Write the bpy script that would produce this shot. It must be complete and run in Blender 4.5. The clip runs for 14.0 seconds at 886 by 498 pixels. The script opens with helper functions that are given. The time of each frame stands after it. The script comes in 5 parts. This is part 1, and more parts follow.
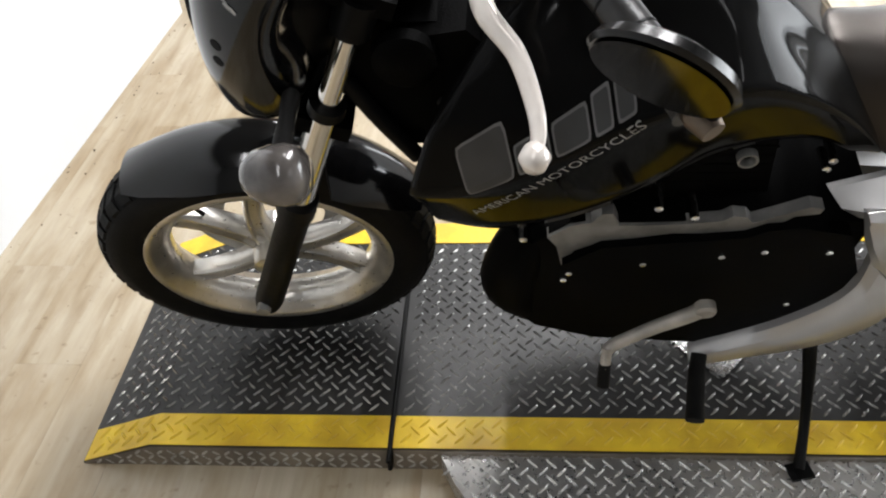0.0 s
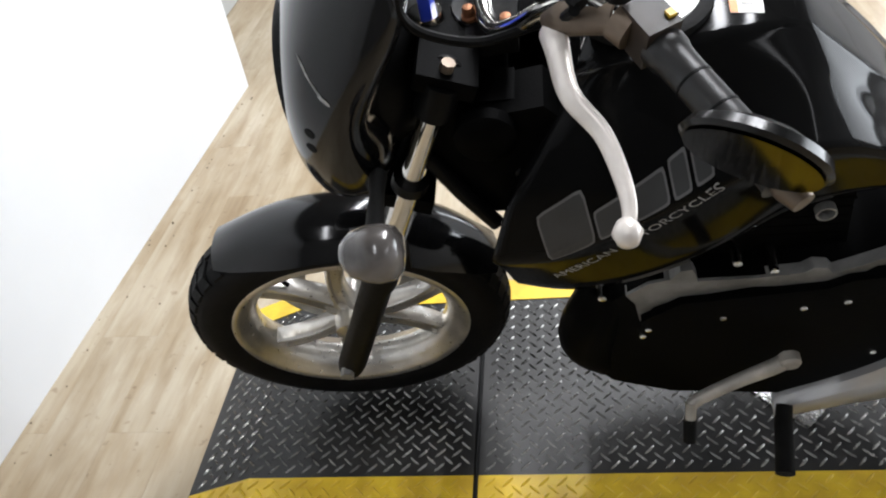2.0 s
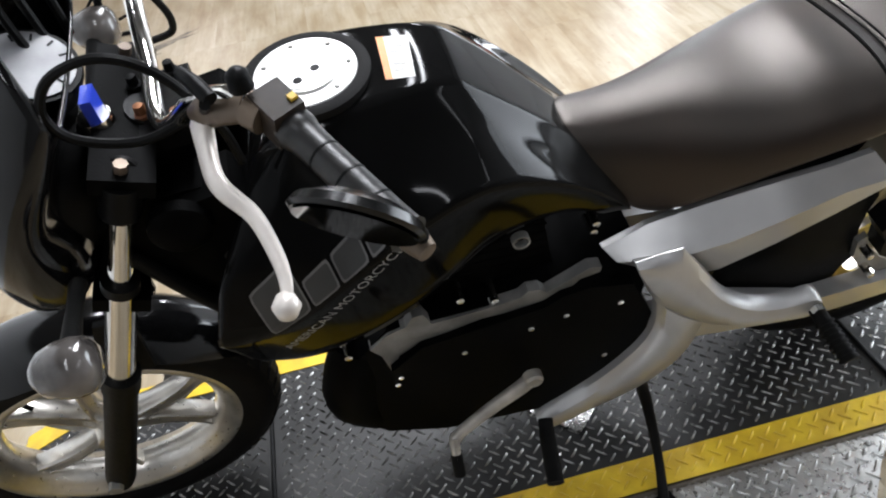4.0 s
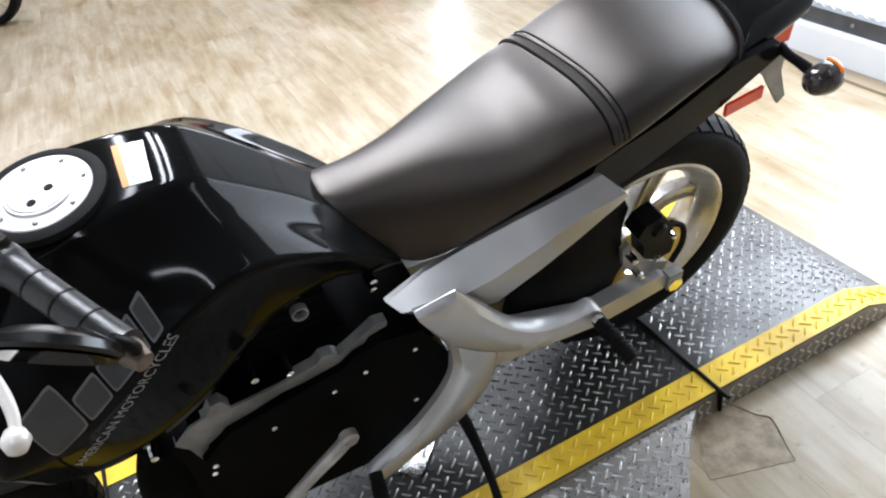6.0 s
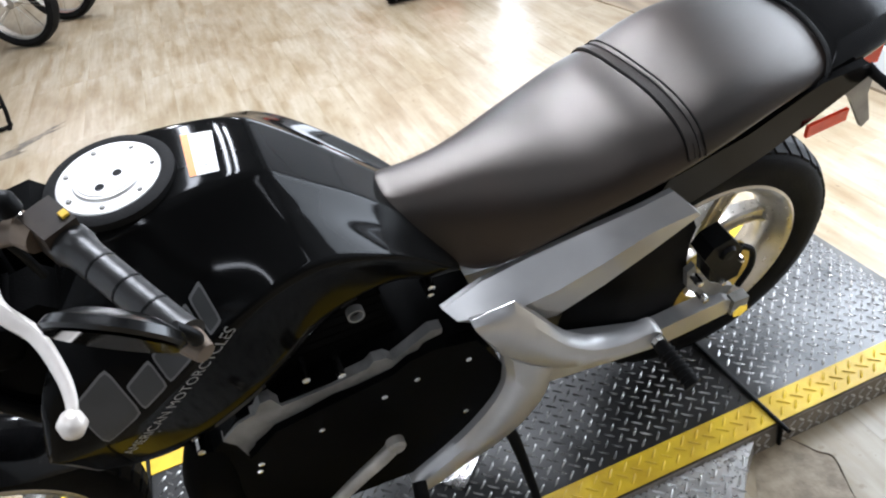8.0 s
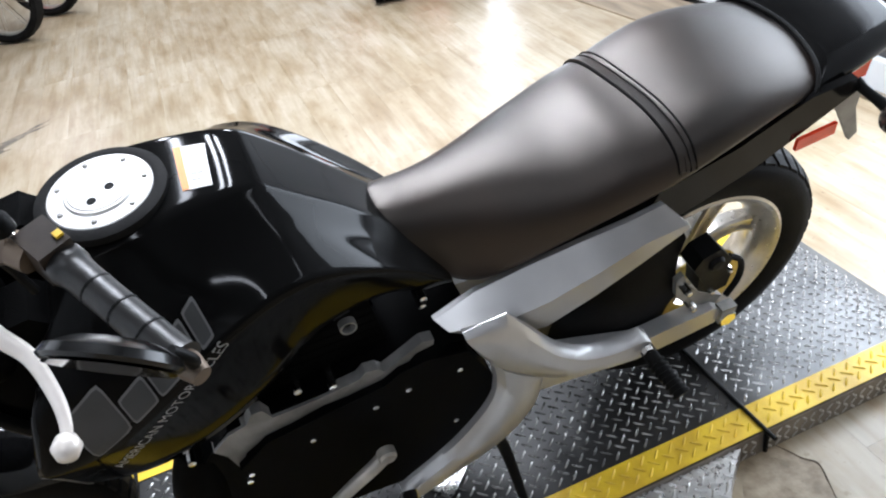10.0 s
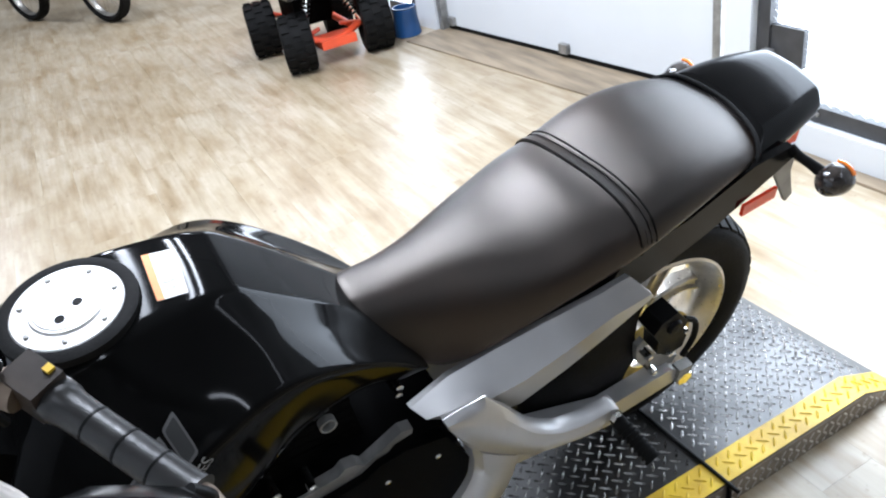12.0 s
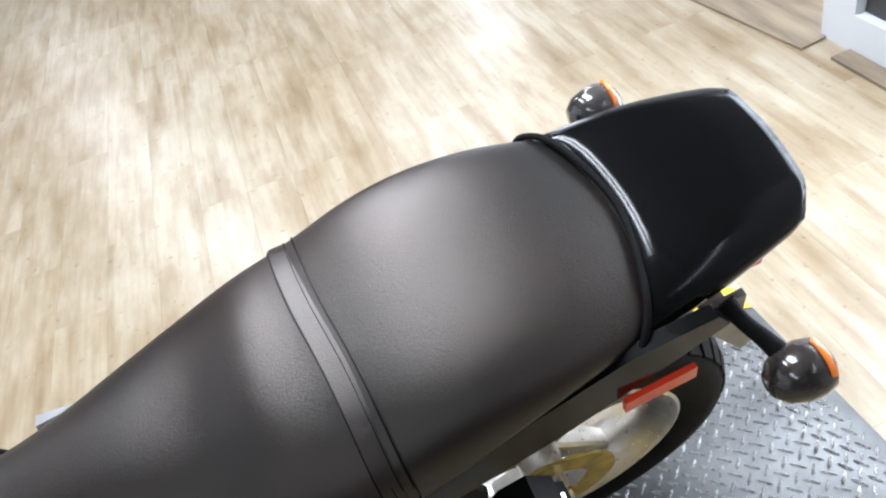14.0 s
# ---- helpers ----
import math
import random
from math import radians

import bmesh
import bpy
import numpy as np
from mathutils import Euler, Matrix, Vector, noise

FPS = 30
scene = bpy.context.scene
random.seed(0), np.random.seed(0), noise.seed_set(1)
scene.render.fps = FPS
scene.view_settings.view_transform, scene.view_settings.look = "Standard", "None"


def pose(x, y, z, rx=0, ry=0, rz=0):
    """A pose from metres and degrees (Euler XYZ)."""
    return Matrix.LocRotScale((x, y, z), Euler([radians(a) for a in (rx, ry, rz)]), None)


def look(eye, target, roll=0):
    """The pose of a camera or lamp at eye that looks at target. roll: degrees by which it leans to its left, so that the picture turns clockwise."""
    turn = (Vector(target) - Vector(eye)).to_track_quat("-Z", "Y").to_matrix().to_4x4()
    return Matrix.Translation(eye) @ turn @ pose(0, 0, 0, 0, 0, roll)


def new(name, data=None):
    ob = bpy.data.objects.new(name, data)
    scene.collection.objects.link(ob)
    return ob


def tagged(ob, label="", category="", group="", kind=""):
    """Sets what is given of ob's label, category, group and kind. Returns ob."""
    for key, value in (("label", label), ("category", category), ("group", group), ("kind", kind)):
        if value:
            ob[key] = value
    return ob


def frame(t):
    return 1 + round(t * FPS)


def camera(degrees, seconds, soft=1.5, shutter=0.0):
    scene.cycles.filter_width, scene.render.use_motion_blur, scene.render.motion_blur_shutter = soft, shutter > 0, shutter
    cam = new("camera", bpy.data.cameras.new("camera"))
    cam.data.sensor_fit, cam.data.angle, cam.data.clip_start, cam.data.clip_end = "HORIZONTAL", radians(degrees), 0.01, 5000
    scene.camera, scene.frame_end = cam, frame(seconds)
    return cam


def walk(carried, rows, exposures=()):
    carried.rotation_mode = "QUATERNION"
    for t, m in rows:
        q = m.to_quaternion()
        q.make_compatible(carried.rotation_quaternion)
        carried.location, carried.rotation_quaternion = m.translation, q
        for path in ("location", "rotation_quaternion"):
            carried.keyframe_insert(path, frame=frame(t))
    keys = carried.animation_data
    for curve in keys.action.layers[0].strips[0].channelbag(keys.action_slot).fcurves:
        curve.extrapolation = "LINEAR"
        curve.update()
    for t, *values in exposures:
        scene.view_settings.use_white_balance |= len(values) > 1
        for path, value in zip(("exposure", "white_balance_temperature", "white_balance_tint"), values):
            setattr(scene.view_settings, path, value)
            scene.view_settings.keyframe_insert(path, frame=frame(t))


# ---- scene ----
from mathutils.bvhtree import BVHTree

cam = camera(59.0, 14.0, 2.1)
PATH = [
    (0, (0.42, -0.997, 1.279), (0.246, 0.467, -0.072), -4.4),
    (0.5, (0.324, -1.011, 1.292), (-0.084, 0.42, -0.044), -3.7),
    (1, (0.296, -1.034, 1.298), (-0.272, 0.367, -0.011), -8.2),
    (1.5, (0.336, -1.015, 1.309), (-0.131, 0.456, 0.036), -9.3),
    (2, (0.389, -1.01, 1.321), (0.079, 0.525, 0.077), -9.9),
    (2.5, (0.432, -1.011, 1.357), (0.302, 0.574, 0.145), -9.3),
    (2.7, (0.448, -1.016, 1.359), (0.424, 0.589, 0.166), -7.7),
    (4.8, (0.563, -1.042, 1.319), (0.777, 0.538, 0.111), -11.6),
    (5, (0.574, -1.049, 1.329), (0.815, 0.504, 0.092), -11.9),
    (5.5, (0.625, -1.07, 1.361), (1.017, 0.48, 0.16), -14.2),
    (6, (0.657, -1.094, 1.363), (1.136, 0.461, 0.201), -13.7),
    (6.5, (0.664, -1.091, 1.363), (1.074, 0.479, 0.193), -13.5),
    (7, (0.725, -1.072, 1.347), (1.123, 0.493, 0.167), -7.4),
    (7.5, (0.709, -1.058, 1.34), (1.102, 0.54, 0.204), -8.4),
    (8, (0.641, -1.068, 1.348), (1.024, 0.546, 0.23), -12.5),
    (8.2, (0.628, -1.074, 1.35), (1.02, 0.553, 0.255), -12.0),
    (10.3, (0.639, -1.051, 1.368), (1.066, 0.529, 0.219), -11.4),
    (10.5, (0.637, -1.049, 1.363), (1.082, 0.518, 0.203), -11.1),
    (11, (0.622, -1.046, 1.37), (1.093, 0.535, 0.239), -9.1),
    (11.5, (0.578, -1.032, 1.379), (1.074, 0.561, 0.277), -7.8),
    (12, (0.582, -1.001, 1.411), (1.242, 0.573, 0.367), -10.8),
    (12.5, (0.8, -0.972, 1.403), (1.387, 0.61, 0.33), -7.2),
    (12.8, (0.917, -0.971, 1.429), (1.514, 0.603, 0.349), -5.3),
    (13, (0.966, -0.946, 1.421), (1.521, 0.59, 0.266), -7.2),
    (13.5, (1.092, -0.746, 1.368), (1.534, 0.769, 0.139), -7.4),
    (13.6, (1.124, -0.7, 1.383), (1.528, 0.839, 0.171), -7.1),
    (13.8, (1.201, -0.635, 1.38), (1.51, 0.916, 0.156), -11.8),
    (14, (1.273, -0.612, 1.34), (1.47, 0.889, 0.034), -17.6),
]
TONE = [(0, 0.05, 6500, 10), (1.5, 0.05, 6450, 10), (2.5, -0.08, 6150, 10), (5, 0.03, 6170, 10), (6.5, 0.21, 5850, 10), (7.5, 0.17, 5880, 10), (10.5, 0.16, 5850, 10), (12.5, 0.17, 5670, 9), (13, 0.05, 5700, 9), (14, -0.04, 5780, 9)]
walk(cam, [(t, look(eye, target, roll)) for t, eye, target, roll in PATH], TONE)

# ---------------------------------------------------------------- light
world = bpy.data.worlds.new("shop_air")
scene.world = world
world.use_nodes = True
bg = world.node_tree.nodes["Background"]
bg.inputs["Color"].default_value = (1.0, 0.98, 0.95, 1)
bg.inputs["Strength"].default_value = 0.25


def strip_lamp(name, x, y, z, sx, sy, watts):
    d = bpy.data.lights.new(name, "AREA")
    d.shape, d.size, d.size_y, d.energy = "RECTANGLE", sx, sy, watts
    d.color = (0.99, 0.985, 1.0)
    ob = new(name, d)
    ob.matrix_world = pose(x, y, z)
    return ob


CEILING = 3.4
# the last two, at negative y, are added fill for the deck's near side
LAMPS = [(1.05, 1.4, 80), (1.33, 1.4, 80), (0.45, 1.8, 44), (0.3, 5.4, 64), (2.3, 6.0, 60), (-1.0, 8.5, 60), (2.6, -2.6, 9), (-0.1, -2.5, 25)]
for lx, ly, watts in LAMPS:
    strip_lamp("tube_and_fill_light", lx, ly, CEILING - 0.12, 0.10, 2.4, watts)
# daylight coming in through the screen door
daylight = strip_lamp("door_daylight", 0, 0, 0, 1.1, 1.85, 30)
daylight.data.color = (0.93, 0.97, 1.0)
daylight.matrix_world = look((3.0, 0.42, 1.10), (1.6, 0.42, 0.55))


# ---------------------------------------------------------------- materials
def material(name, base, rough=0.5, metal=0.0, vary=0.12, scale=6.0, bump=0.0, bump_scale=120.0, coat=0.0,
             stretch=(1, 1, 1), base2=None, rvary=0.08, spec=0.5):
    m = bpy.data.materials.new(name)
    m.use_nodes = True
    n, l = m.node_tree.nodes, m.node_tree.links
    b = n["Principled BSDF"]
    b.inputs["Roughness"].default_value, b.inputs["Metallic"].default_value = rough, metal
    b.inputs["Coat Weight"].default_value = coat
    b.inputs["Specular IOR Level"].default_value = spec
    b.inputs["Coat Roughness"].default_value = 0.04
    tc, mp = n.new("ShaderNodeTexCoord"), n.new("ShaderNodeMapping")
    mp.inputs["Scale"].default_value = stretch
    l.new(tc.outputs["Object"], mp.inputs["Vector"])
    big, fine = n.new("ShaderNodeTexNoise"), n.new("ShaderNodeTexNoise")
    big.inputs["Scale"].default_value, big.inputs["Detail"].default_value = scale, 5
    fine.inputs["Scale"].default_value, fine.inputs["Detail"].default_value = bump_scale, 3
    l.new(mp.outputs["Vector"], big.inputs["Vector"])
    l.new(mp.outputs["Vector"], fine.inputs["Vector"])
    ramp = n.new("ShaderNodeValToRGB")
    lo = base2 or tuple(c * (1 - vary) for c in base)
    hi = base if base2 else tuple(min(1, c * (1 + vary)) for c in base)
    ramp.color_ramp.elements[0].position, ramp.color_ramp.elements[1].position = 0.35, 0.65
    ramp.color_ramp.elements[0].color, ramp.color_ramp.elements[1].color = (*lo, 1), (*hi, 1)
    l.new(big.outputs["Fac"], ramp.inputs["Fac"])
    l.new(ramp.outputs["Color"], b.inputs["Base Color"])
    mr = n.new("ShaderNodeMapRange")
    mr.inputs["To Min"].default_value, mr.inputs["To Max"].default_value = max(0.02, rough - rvary), min(1, rough + rvary)
    l.new(fine.outputs["Fac"], mr.inputs["Value"])
    l.new(mr.outputs["Result"], b.inputs["Roughness"])
    if bump:
        bp = n.new("ShaderNodeBump")
        bp.inputs["Strength"].default_value, bp.inputs["Distance"].default_value = bump, 0.002
        l.new(fine.outputs["Fac"], bp.inputs["Height"])
        l.new(bp.outputs["Normal"], b.inputs["Normal"])
    return m


GLOSS = material("black_gloss_paint", (0.004, 0.004, 0.0042), 0.11, 0, 0.3, 3, rvary=0.03, spec=0.48)
TANKP = material("black_tank_plastic", (0.004, 0.004, 0.004), 0.075, 0, 0.25, 4, rvary=0.015, spec=0.08)
TAILP = material("black_tail_plastic", (0.004, 0.004, 0.004), 0.13, 0, 0.25, 4, rvary=0.03, spec=0.18)
SATIN = material("satin_black", (0.0035, 0.0035, 0.0035), 0.45, 0, 0.3, 20, bump=0.15, spec=0.10)
CRINKLE = material("black_powdercoat_engine", (0.0013, 0.0013, 0.0013), 0.5, 0, 0.3, 30, bump=0.35, bump_scale=500, spec=0.025)
RUBBER = material("tyre_rubber", (0.0052, 0.0050, 0.0048), 0.7, 0, 0.35, 25, bump=0.3, bump_scale=300, spec=0.12)
VINYL = material("seat_vinyl", (0.0046, 0.0043, 0.0042), 0.34, 0, 0.2, 4.5, bump=0.25, bump_scale=900, spec=0.66, base2=(0.0165, 0.0086, 0.0052))
VINYL.node_tree.nodes["Principled BSDF"].inputs["Specular Tint"].default_value = (1.0, 0.90, 0.81, 1)
SILVER = material("silver_paint", (0.50, 0.495, 0.49), 0.33, 0.60, 0.08, 8, bump=0.05, bump_scale=600)
ALLOY = material("cast_alloy_wheel", (0.60, 0.575, 0.53), 0.30, 0.85, 0.22, 14, bump=0.10)
CAST = material("bare_cast_alloy", (0.29, 0.285, 0.27), 0.5, 0.6, 0.25, 18, bump=0.4, bump_scale=400)
ENGCAST = material("grey_engine_casting", (0.23, 0.225, 0.215), 0.5, 0.5, 0.3, 18, bump=0.4, bump_scale=400)
BARE = material("pale_bare_alloy", (0.46, 0.43, 0.38), 0.42, 0.5, 0.25, 22, bump=0.2)
CHROME = material("chrome", (0.8, 0.78, 0.74), 0.12, 1.0, 0.06, 10)
LEVER = material("white_worn_lever", (0.78, 0.72, 0.66), 0.35, 0.25, 0.1, 30)
STEEL = material("bright_tread_steel", (0.56, 0.55, 0.53), 0.30, 0.85, 0.22, 7, bump=0.15, rvary=0.14)
DARKTREAD = material("worn_black_tread_plate", (0.018, 0.0175, 0.0168), 0.40, 0.25, 0.4, 6, bump=0.2, rvary=0.12)
REARTREAD = material("grey_worn_tread_bars", (0.55, 0.54, 0.53), 0.27, 0.85, 0.3, 9, rvary=0.12)
SWITCH = material("brown_black_plastic", (0.026, 0.019, 0.014), 0.42, 0, 0.3, 30, spec=0.25)
GRIPM = material("smooth_grip_rubber", (0.009, 0.0085, 0.008), 0.38, 0, 0.3, 40, bump=0.2, spec=0.42)
CONCRETE = material("pale_concrete", (0.70, 0.70, 0.68), 0.8, 0, 0.08, 3)
YELLOW = material("worn_yellow_paint", (0.78, 0.54, 0.022), 0.40, 0, 0.2, 17, bump=0.25, base2=(0.60, 0.38, 0.018))
WHITE = material("white_panel", (0.67, 0.69, 0.71), 0.6, 0, 0.03, 1.5)
GREYWALL = material("grey_wall", (0.42, 0.43, 0.42), 0.7, 0, 0.06, 2)
# ceiling is out of view; dark so the black bodywork mirrors little of it
CEIL = material("dark_unseen_ceiling", (0.10, 0.10, 0.10), 0.8, 0, 0.05, 2)
REDLENS = material("red_reflector", (0.90, 0.06, 0.02), 0.2, 0, 0.1, 30, coat=0.5)
ORANGE = material("orange_lens", (0.85, 0.22, 0.03), 0.22, 0, 0.1, 30, coat=0.4)
SMOKE = material("smoked_lens", (0.15, 0.135, 0.125), 0.16, 0, 0.4, 16, coat=0.4, base2=(0.012, 0.011, 0.010))
SMOKEDARK = material("dark_smoked_lens", (0.060, 0.050, 0.043), 0.18, 0, 0.4, 30, coat=0.4, base2=(0.012, 0.010, 0.009))
MIRROR = material("black_mirror_shell", (0.005, 0.005, 0.005), 0.2, 0, 0.4, 35, spec=0.3)
GLASS = material("mirror_glass", (0.035, 0.030, 0.026), 0.06, 1.0, 0.05, 20, rvary=0.02)
CAPM = material("brushed_filler_cap", (0.66, 0.65, 0.63), 0.42, 0.8, 0.06, 12, rvary=0.05)
DIALFACE = material("dulled_dial_face", (0.34, 0.34, 0.35), 0.35, 0, 0.15, 20)
PAPER = material("white_label_paper", (0.80, 0.76, 0.72), 0.5)
ORANGEINK = material("orange_ink", (0.85, 0.28, 0.05), 0.5)
DECAL = material("grey_decal_ink", (0.034, 0.035, 0.036), 0.45, 0, 0.1, 30)
DECALEDGE = material("pale_decal_outline", (0.13, 0.13, 0.13), 0.4, 0, 0.1, 30)
DISC = material("yellowed_brake_disc", (0.55, 0.42, 0.10), 0.35, 0.7, 0.3, 30)
BLUE = material("blue_plastic_key", (0.02, 0.05, 0.5), 0.35)
COPPER = material("rusty_bolt", (0.30, 0.13, 0.06), 0.5, 0.6)
TREADM = material("worn_tread_bars", (0.19, 0.185, 0.175), 0.24, 0.8, 0.55, 9, rvary=0.12)
SKIRT = material("brownish_bare_steel", (0.30, 0.26, 0.21), 0.42, 0.6, 0.3, 9, bump=0.2, base2=(0.17, 0.15, 0.125))
# the black deck plate again, greyed for the door's glare on the rear section
RAMPM = material("door_glare_tread_plate", (0.095, 0.094, 0.092), 0.36, 0.6, 0.35, 7, bump=0.25, rvary=0.12)
SCUFF = material("grey_scuffed_paint", (0.30, 0.30, 0.29), 0.6, 0, 0.4, 60, bump=0.3)
CRUMB = material("dark_floor_grit", (0.12, 0.09, 0.06), 0.9, 0, 0.5, 40)
PEEL = material("bare_worn_subfloor", (0.36, 0.285, 0.19), 0.5, 0, 0.3, 30, bump=0.5, bump_scale=90, base2=(0.20, 0.15, 0.09))
DIRT = material("ground_in_dirt", (0.24, 0.20, 0.145), 0.5, 0, 0.3, 22, bump=0.3, base2=(0.085, 0.075, 0.058))
BRONZE = material("worn_bronze_grey_casting", (0.15, 0.115, 0.085), 0.45, 0.6, 0.2, 30, bump=0.2)
PALEINK = material("pale_grey_ink", (0.30, 0.30, 0.30), 0.5, 0, 0.1, 30)
# for walls out of view
DARKWALL = material("dark_unseen_wall", (0.16, 0.16, 0.16), 0.7, 0, 0.08, 2)
PLYWOOD = material("worn_plywood", (0.25, 0.195, 0.13), 0.5, 0, 0.3, 5, bump=0.3, stretch=(4, 0.5, 1))
DARKGREY = material("dark_grey_steel", (0.05, 0.05, 0.052), 0.5, 0.2, 0.2, 12)
BLUEPL = material("blue_plastic", (0.018, 0.07, 0.20), 0.4)
ATVRED = material("orange_red_frame", (0.75, 0.09, 0.03), 0.35)


# ---------------------------------------------------------------- mesh helpers
def finish(name, bm, mat, parent=None, label="", smooth=40):
    me = bpy.data.meshes.new(name)
    bmesh.ops.recalc_face_normals(bm, faces=bm.faces[:])
    bm.to_mesh(me)
    bm.free()
    me.materials.append(mat)
    if smooth:
        me.shade_smooth()
        me.set_sharp_from_angle(angle=radians(smooth))
    ob = new(name, me)
    if parent:
        ob.parent = parent
    if label:
        tagged(ob, label)
    return ob


def part(name, bm, mat, parent, label="", smooth=40):
    return finish(name, bm, mat, parent, label, smooth)


def mesh(*pieces):
    bm = bmesh.new()
    for verts, faces in pieces:
        vs = [bm.verts.new(v) for v in verts]
        for f in faces:
            try:
                bm.faces.new([vs[i] for i in f])
            except ValueError:
                pass
    return bm


def loft(rings, caps=True, closed=True):
    n = len(rings[0])
    verts = [v for r in rings for v in r]
    faces = []
    for i in range(len(rings) - 1):
        for j in range(n if closed else n - 1):
            k = (j + 1) % n
            faces.append((i * n + j, i * n + k, (i + 1) * n + k, (i + 1) * n + j))
    if caps:
        faces.append(tuple(range(n)))
        faces.append(tuple((len(rings) - 1) * n + j for j in range(n)))
    return verts, faces


def spline(points, steps=6):
    """Catmull-Rom through points of any dimension."""
    p = [np.array(q, float) for q in points]
    p = [2 * p[0] - p[1]] + p + [2 * p[-1] - p[-2]]
    out = []
    for i in range(1, len(p) - 2):
        for s in range(steps):
            t = s / steps
            a, b, c, d = p[i - 1:i + 3]
            out.append(0.5 * (2 * b + (c - a) * t + (2 * a - 5 * b + 4 * c - d) * t * t + (3 * b - a - 3 * c + d) * t ** 3))
    return out + [p[-2]]


def tube(points, radius, sides=12, steps=6, flat=1.0):
    """A round bar along points; radius is one number or one for each point."""
    rs = radius if isinstance(radius, (list, tuple)) else [radius] * len(points)
    path = spline([(*p, r) for p, r in zip(points, rs)], steps) if steps > 1 else [np.array((*p, r), float) for p, r in zip(points, rs)]
    rings = []
    side = None
    for i, q in enumerate(path):
        d = Vector(path[min(i + 1, len(path) - 1)][:3]) - Vector(path[max(i - 1, 0)][:3])
        d.normalize()
        if side is None:
            side = d.orthogonal().normalized()
        side = (side - d * side.dot(d)).normalized()
        up = d.cross(side)
        rings.append([Vector(q[:3]) + (side * math.cos(a) + up * math.sin(a) * flat) * q[3] for a in (2 * math.pi * k / sides for k in range(sides))])
    return loft(rings)


def lathe(profile, centre=(0, 0, 0), axis="y", sides=48, closed_profile=False):
    """profile: (radius, along) points turned round an axis through centre."""
    c = Vector(centre)
    rings = []
    for k in range(sides):
        a = 2 * math.pi * k / sides
        ring = []
        for r, h in profile:
            u, v = r * math.cos(a), r * math.sin(a)
            ring.append(c + (Vector((u, h, v)) if axis == "y" else Vector((u, v, h)) if axis == "z" else Vector((h, u, v))))
        rings.append(ring)
    n = len(profile)
    verts = [v for r in rings for v in r]
    faces = []
    for i in range(sides):
        i2 = (i + 1) % sides
        for j in range(n if closed_profile else n - 1):
            k = (j + 1) % n
            faces.append((i * n + j, i * n + k, i2 * n + k, i2 * n + j))
    if not closed_profile:
        faces.append(tuple(i * n for i in range(sides)))
        faces.append(tuple(i * n + n - 1 for i in range(sides)))
    return verts, faces


def box(x0, x1, y0, y1, z0, z1):
    v = [(x, y, z) for x in (x0, x1) for y in (y0, y1) for z in (z0, z1)]
    return v, [(0, 1, 3, 2), (4, 6, 7, 5), (0, 4, 5, 1), (2, 3, 7, 6), (0, 2, 6, 4), (1, 5, 7, 3)]


def moved(piece, m):
    return [m @ Vector(v) for v in piece[0]], piece[1]


def bevelled(bm, width=0.004, segments=2, angle=30):
    es = [e for e in bm.edges if len(e.link_faces) == 2 and e.calc_face_angle() > radians(angle)]
    bmesh.ops.recalc_face_normals(bm, faces=bm.faces[:])
    bmesh.ops.bevel(bm, geom=es, offset=width, segments=segments, affect="EDGES", clamp_overlap=True)
    return bm


def slab(outline, y0, y1):
    """A plate of outline (x, z), thick from y0 to y1."""
    n = len(outline)
    verts = [(x, y0, z) for x, z in outline] + [(x, y1, z) for x, z in outline]
    return verts, [tuple(range(n)), tuple(range(2 * n - 1, n - 1, -1))] + [(i, (i + 1) % n, n + (i + 1) % n, n + i) for i in range(n)]


def mirror_ring(half):
    """left half, from the top middle down, to a whole ring."""
    left = [Vector(p) for p in half]
    right = [Vector((p[0], -p[1], p[2])) for p in half[::-1] if abs(p[1]) > 1e-6]
    return left + right


def subsurf(ob, levels=2):
    md = ob.modifiers.new("round", "SUBSURF")
    md.levels = md.render_levels = levels
    return ob


def thing(name, label, category, group="", kind="", m=None):
    ob = new(name)
    if m is not None:
        ob.matrix_world = m
    return tagged(ob, label, category, group, kind)

# ---------------------------------------------------------------- the shop
WALL_W, WALL_E = -0.95, 2.84


def structure(name, bm, mat, label, category, smooth=0):
    return tagged(finish(name, bm, mat, smooth=smooth), label, category, kind="structure")


